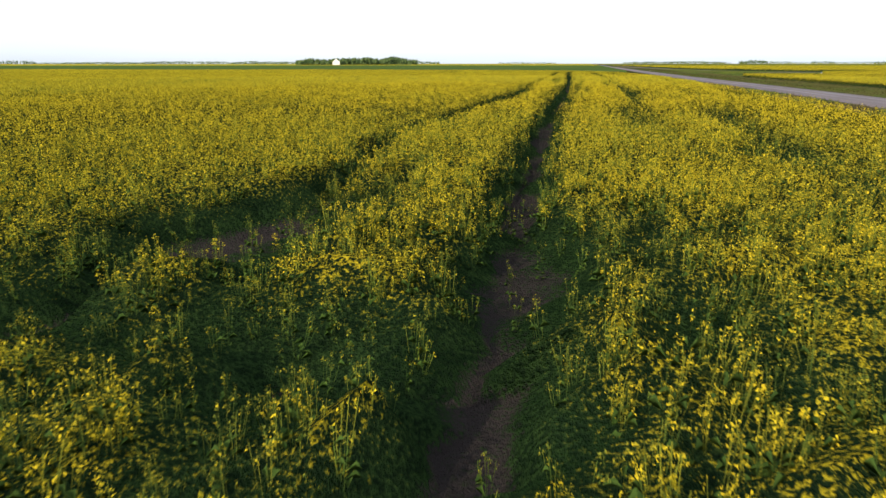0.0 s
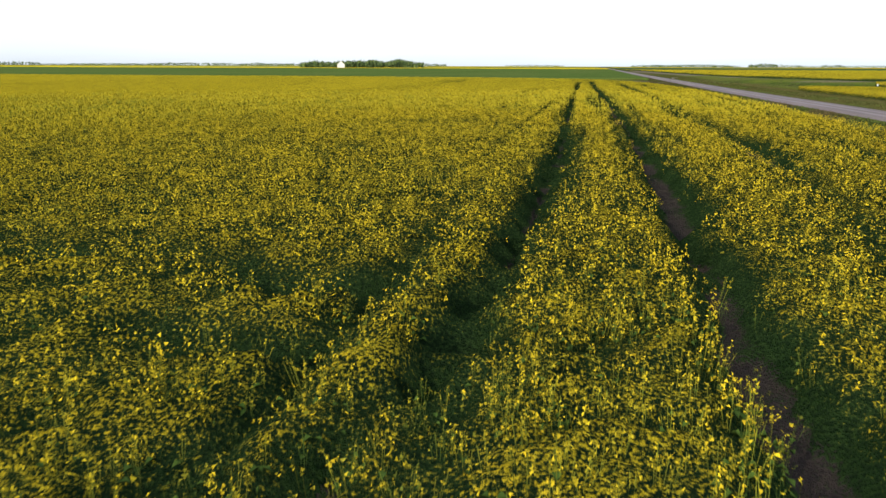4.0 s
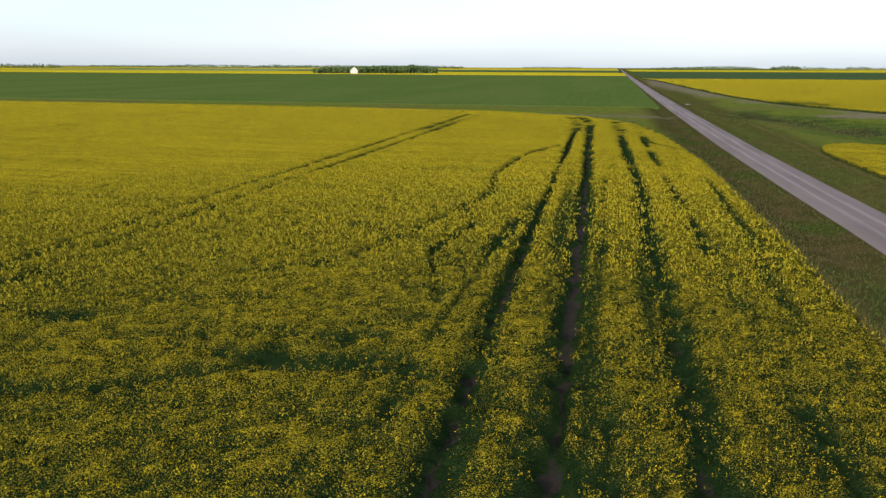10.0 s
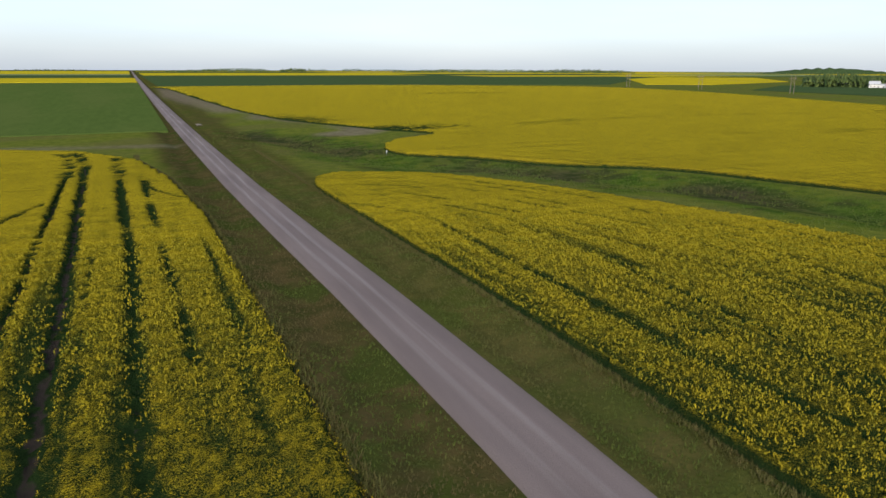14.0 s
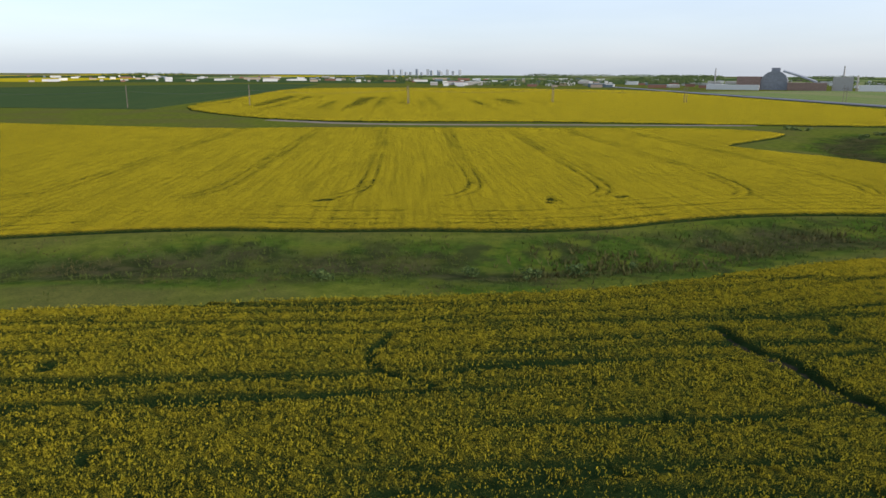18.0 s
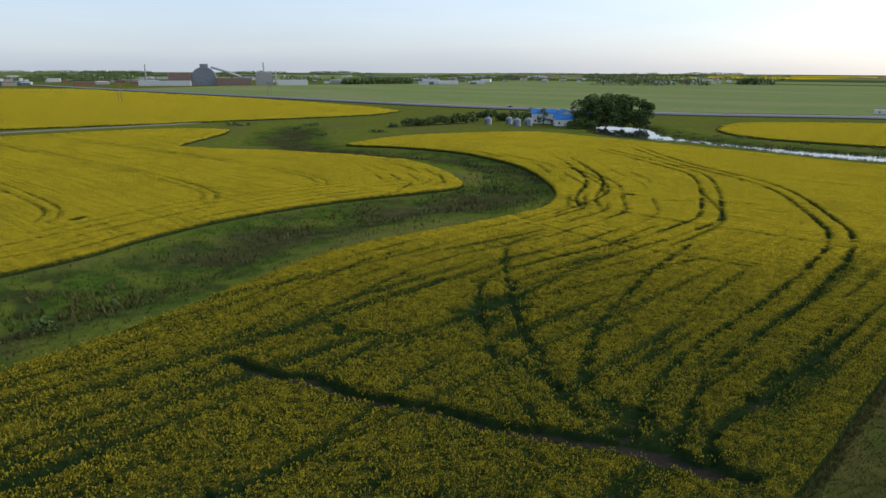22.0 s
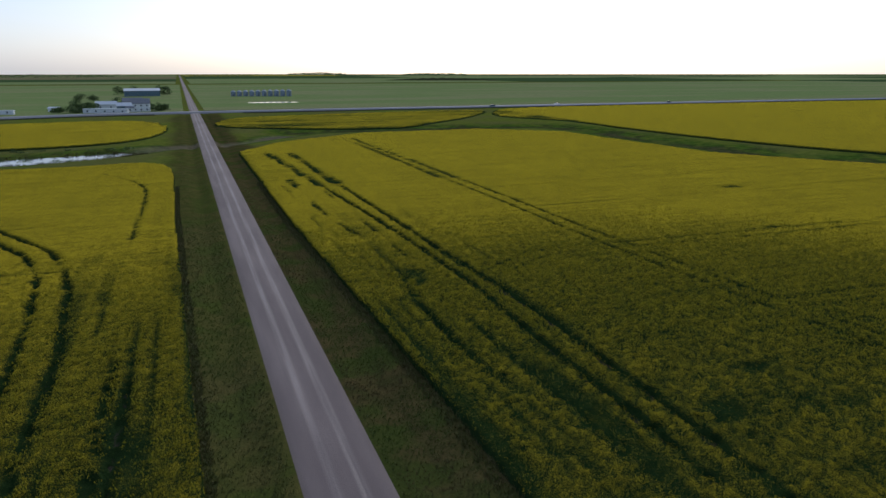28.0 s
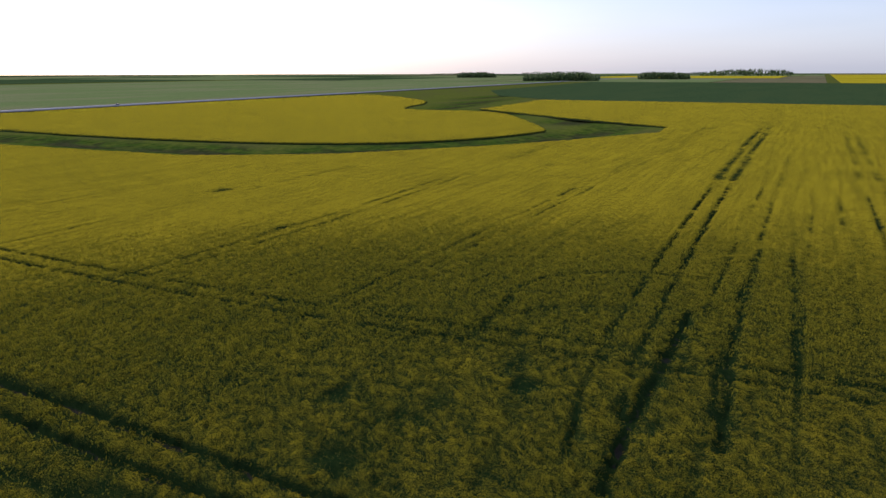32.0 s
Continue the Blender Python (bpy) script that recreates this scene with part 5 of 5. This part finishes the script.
# farmyard beyond the highway
house("shed", 47, -862, 95, 14, 36, 6, 2.2, TEAL, PALE_ROOF, "long blue-grey farm shed with a pale metal roof", "shed", 4)
house("farmhouse", 34, -545, 90, 9, 11, 5.6, 3.0, WHITE, GREY_ROOF, "two-storey white farmhouse with grey gables near the highway", "house", 3, "", False, 2)
house("porch", 41, -541, 90, 5, 5, 2.8, 0.8, WHITE, GREY_ROOF, "low white porch wing beside the farmhouse", "house", 1)
house("garage", 60, -590, 88, 8, 14, 3.4, 2.0, WHITE, PALE_ROOF, "pale-roofed white garage in the farmyard", "garage", 2)
house("garage", 46, -566, 88, 7, 10, 3.2, 2.0, TEAL, PALE_ROOF, "blue-grey outbuilding with pale roof in the farmyard", "garage", 2)
house("barn", 43, -610, 92, 10, 14, 4.5, 2.5, TAN, GREY_ROOF, "tan barn behind the white farmhouse", "barn", 2)
house("trailer", 55, -527, 66, 3.0, 30, 2.8, 0.2, PALE_ROOF, PALE_ROOF, "long low white trailer row beside the highway", "trailer", 5, "", True)
house("trailer", 116, -533, 80, 2.8, 14, 2.6, 0.2, PALE_ROOF, PALE_ROOF, "pale blue-grey trailer parked in the pasture", "trailer", 2, "", True)
house("shed", 90, -560, 70, 4, 7, 2.4, 0.8, WHITE, PALE_ROOF, "small white shelter in the pasture", "shed", 1)
for k, (x, y, h, w) in enumerate(((23, -548, 6, 7), (19, -556, 5, 6), (72, -545, 6, 11), (66, -556, 6, 9), (82, -600, 7, 9), (55, -640, 7, 9), (30, -900, 11, 13), (22, -905, 10, 12), (60, -930, 10, 13), (75, -925, 9, 12), (95, -740, 7, 10), (84, -745, 5, 10))):
    tree(x, y, h, w, 220 + k, "dark farmyard tree near the highway", 800)
for k, (x, y, h, w) in enumerate(((66, -536, 4.5, 9), (74, -534, 4, 9), (82, -538, 5, 10), (25, -541, 4, 7), (20, -546, 5, 8), (30, -575, 5, 8), (70, -575, 6, 10), (88, -548, 3.5, 8), (40, -880, 8, 14), (58, -885, 7, 14))):
    bush(x, y, h, w, 250 + k, "dark dense shrub round the farmyard", 420)
for k in range(10):
    u = k / 9
    grain_bin(-46.6 - 57 * u, -823 + 20 * u, 2.7, 5.0 + 1.2 * u, "tall grey steel grain bin in a long row", "bins in the far row")
bm = bmesh.new()
pv = [bm.verts.new((x, y, 0.29)) for x, y in closed([(-46, -655), (-60, -662), (-80, -660), (-90, -650), (-78, -644), (-58, -646)])]
bmesh.ops.triangulate(bm, faces=[bm.faces.new(pv)])
tagged(part("slough", bm, WATER), "shallow bright slough before the far grain bins", "pond", kind="structure")

# farms in the groves
house("farmhouse", -447, 1148, 20, 12, 18, 6, 5, WHITE, PALE_ROOF, "white farmhouse at the edge of a dark grove", "house", 3, "", False, 2)
house("farmhouse", 773, 582, 40, 8, 11, 4.6, 3, WHITE, PALE_ROOF, "white farmhouse before a dark grove", "house", 3, "", False, 2)
house("barn", 783, 566, 35, 8, 14, 4, 3, WHITE, RUST, "white barn with brownish roof before a dark grove", "barn", 3)
house("shed", 778, 574, 35, 5, 8, 3, 1.5, WHITE, PALE_ROOF, "low white shed between farmhouse and barn", "shed", 1)


def pylon(x, y, turn):
    """A timber H-frame of a power line: two poles, crossarm, braces, insulators."""
    root = tagged(new("power_pylon"), "weathered timber H-frame power pole standing in the crop", "power pole", "power line")
    root.matrix_world = pose(x, y, 0, 0, 0, turn)
    for s in (-1, 1):
        bm = bmesh.new()
        tube(bm, s * 2.1, 0, -0.2, 16, 0.26, 0.16, 10)
        part("pole", bm, TIMBER, root)
        bm = bmesh.new()
        limb(bm, (s * 2.1, 0.18, 8.5), (-s * 2.1, 0.18, 12.3), 0.09, 0.09, 6)
        part("brace", bm, TIMBER, root)
    bm = bmesh.new()
    box(bm, (-4.6, -0.32, 13.2), (4.6, -0.17, 13.5))
    part("crossarm", bm, TIMBER, root)
    for k in (-4.2, 0, 4.2):
        bm = bmesh.new()
        tube(bm, k, -0.25, 12.1, 13.2, 0.13, 0.1, 8)
        part("insulator", bm, GLASS, root)


LINE = [(530, 720), (524, 594), (512, 470), (508, 336), (520, 215), (552, 134), (585, 11), (614, -116), (622, -238), (645, -400)]
for (x, y), (x2, y2) in zip(LINE, LINE[1:] + [(660, -520)]):
    pylon(x, y, math.degrees(math.atan2(y2 - y, x2 - x)) - 90)
WIRE = simple("wire", (0.12, 0.12, 0.12), 0.5, 0.8, 0.1, 1)
for k in (-4.2, 0, 4.2):
    cu = bpy.data.curves.new("power_wire", 'CURVE')
    cu.dimensions, cu.bevel_depth = '3D', 0.02
    sp = cu.splines.new('POLY')
    pts = []
    for (x, y), (x2, y2) in zip(LINE, LINE[1:]):
        for j in range(8):
            u = j / 8
            pts.append((x + (x2 - x) * u + k, y + (y2 - y) * u, 12.1 - 10 * u * (1 - u)))
    sp.points.add(len(pts) - 1)
    for p, q in zip(sp.points, pts):
        p.co = (*q, 1)
    cu.materials.append(WIRE)
    tagged(new("power_wire", cu), "thin sagging wire of the power line", "wire", "power line")

# marker sign at the field corner
root = tagged(new("marker_sign"), "small white marker board on a short post by the field", "sign")
root.location = (39, 183, ground_z(np.array([39.0]), np.array([183.0]))[0])
bm = bmesh.new()
tube(bm, 0, 0, -0.1, 1.3, 0.04, 0.04, 8)
part("post", bm, GALV, root)
bm = bmesh.new()
box(bm, (-0.16, -0.05, 0.75), (0.16, -0.042, 1.2))
part("board", bm, PALE_ROOF, root, "plain white board")


def car(x, y, turn, paint, label):
    root = tagged(new("car"), label, "car", "highway traffic")
    root.matrix_world = pose(x, y, 0.6, 0, 0, turn)
    bm = bmesh.new()
    prism(bm, [(-2.2, 0.35), (2.2, 0.35), (2.25, 0.8), (1.2, 0.95), (-2.1, 1.0), (-2.25, 0.7)], -0.9, 0.9)
    part("body", bm, paint, root)
    bm = bmesh.new()
    prism(bm, [(1.1, 0.96), (0.45, 1.5), (-1.5, 1.55), (-2.0, 1.0)], -0.78, 0.78)
    part("cabin", bm, GLASS, root)
    for wx in (-1.4, 1.4):
        for s in (-1, 1):
            bm = bmesh.new()
            tube(bm, 0, 0, -0.11, 0.11, 0.34, 0.34, 14)
            bmesh.ops.rotate(bm, verts=bm.verts[:], matrix=Matrix.Rotation(radians(90), 3, 'X'))
            bmesh.ops.translate(bm, verts=bm.verts[:], vec=(wx, s * 0.84, 0.34))
            wheel = part("wheel", bm, RUBBER, root)
            bm = bmesh.new()
            tube(bm, 0, 0, -0.03, 0.03, 0.2, 0.2, 12)
            bmesh.ops.rotate(bm, verts=bm.verts[:], matrix=Matrix.Rotation(radians(90), 3, 'X'))
            bmesh.ops.translate(bm, verts=bm.verts[:], vec=(wx, s * 0.95, 0.34))
            part("rim", bm, GALV, wheel)


for x, y, t, p, l in ((-218, -515.5, 2, TEAL, "dark car on the highway"), (-279, -523.5, 2, WHITE, "white car on the highway"), (-386, -521, 2, DARK, "black car on the highway"), (330, -404, -8, DARK, "dark car on the eastern highway")):
    car(x, y, t, p, l)

# ------------------------------------------------ factory and town on the horizon
fx, fy, ft = 1140.0, -588.0, -32.0


def at_factory(u, v):
    a = radians(ft)
    return fx + u * math.sin(-a) + v * math.cos(a), fy - u * math.cos(a) + v * math.sin(a) * 1.0


def factory():
    root = tagged(new("factory"), "rust-brown and tan mill with a domed hall and conveyors", "factory")
    root.matrix_world = pose(fx, fy, 0.1, 0, 0, 240)
    bm = bmesh.new()
    n = 14
    prism(bm, [(20 * math.cos(math.pi * k / n), 12 + 18 * math.sin(math.pi * k / n)) for k in range(n + 1)] + [(-20, 0), (20, 0)], -16, 16)
    part("dome_hall", bm, SLATE, root, "dark blue-grey domed roof, lightened for haze")
    bm = bmesh.new()
    box(bm, (-56, -20, 0), (-20.1, 12, 21))
    box(bm, (20.1, -24, 0), (76, 14, 12))
    part("mill_hall", bm, RUST, root, "rust-brown cladding, lightened for haze")
    bm = bmesh.new()
    limb(bm, (12, -17, 30), (62, -17, 13), 2.0, 2.0, 6)
    part("conveyor", bm, HAZY, root)
    bm = bmesh.new()
    box(bm, (-6, -5, 29), (7, 5, 35))
    part("penthouse", bm, SLATE, root)
    bm = bmesh.new()
    box(bm, (84, -12, 0), (112, 12, 21))
    part("silo_block", bm, CONCRETE, root)
    for u, h in ((-92, 34), (98, 38), (118, 24)):
        bm = bmesh.new()
        tube(bm, u, 0, 0, h, 1.4, 1.0, 10)
        part("chimney", bm, CONCRETE, root)
    bm = bmesh.new()
    box(bm, (-100, -38, 0), (-20, -30, 8))
    part("loading_shed", bm, WHITE, root)
    bm = bmesh.new()
    box(bm, (120, -20, 0), (170, -4, 9))
    part("store", bm, WHITE, root)


factory()
tr = random.Random(21)
KINDS = [(WHITE, PALE_ROOF, "white"), (WHITE, GREY_ROOF, "white"), (TAN, GREY_ROOF, "tan"), (CONCRETE, PALE_ROOF, "grey"), (TEAL, PALE_ROOF, "blue-grey"), (BRICK, GREY_ROOF, "red-brown"), (WHITE, PALE_ROOF, "white"), (PALE_ROOF, PALE_ROOF, "pale grey"), (CONCRETE, WHITE, "pale grey")]
for k in range(400):
    u = tr.random() ** 0.85
    a = radians(62 + 96 * u)
    d = 1330 + tr.random() ** 1.4 * 1300 + (450 if u < 0.3 else 0) + (300 if u > 0.8 else 0)
    wall, roof, word = tr.choice(KINDS)
    big = tr.random() < (0.4 if u < 0.5 else 0.25)
    size = tr.uniform(22, 46) if big else tr.uniform(8, 20)
    house("warehouse" if big else "building", math.sin(a) * d, math.cos(a) * d, -math.degrees(a) + tr.choice((0, 90)) + tr.uniform(-6, 6), size * tr.uniform(0.4, 0.7), size, tr.uniform(4, 7) if big else tr.uniform(3, 6), 1.6,
          wall, roof, f"distant {word} flat-roofed {'warehouse' if big else 'building'} at the town's edge", "warehouse" if big else "building", 0, "town buildings", True)
for k in range(14):
    a = radians(88.5 + 0.42 * k + tr.uniform(-0.15, 0.15))
    d = 4300 + tr.uniform(0, 200)
    root = house("tower_block", math.sin(a) * d, math.cos(a) * d, tr.uniform(0, 90), tr.uniform(10, 17), tr.uniform(12, 18), tr.uniform(20, 42), 1, HAZY, HAZY, "hazy grey tower block of a far city", "tower", 0, "city towers", True)

# low hill and spoil ridge on the horizon
for hx, hy, ln, h, turn, label in ((2950, 2380, 330, 26, 51, "low grassy hill on the horizon"), (-700, -1950, 190, 7, 200, "low dark spoil ridge on the plain")):
    bm = bmesh.new()
    n, m = 28, 6
    a = radians(turn)
    rows = []
    for i in range(n + 1):
        u = -1 + 2 * i / n
        top = h * max(0.0, math.cos(u * math.pi / 2)) ** 1.3 * (0.85 + 0.3 * math.sin(i * 1.7) ** 2)
        rows.append([bm.verts.new((hx + u * ln * math.cos(a) + v * 90 * math.sin(a), hy - u * ln * math.sin(a) + v * 90 * math.cos(a), -0.5 + top * math.cos(v * math.pi / 2))) for v in (-1, -0.66, -0.33, 0, 0.33, 0.66, 1)])
    for p, q in zip(rows, rows[1:]):
        for k in range(m):
            bm.faces.new((p[k], p[k + 1], q[k + 1], q[k]))
    bmesh.ops.recalc_face_normals(bm, faces=bm.faces[:])
    tagged(part("hill", bm, PULSE if h > 10 else VERGE), label, "hill", kind="structure")
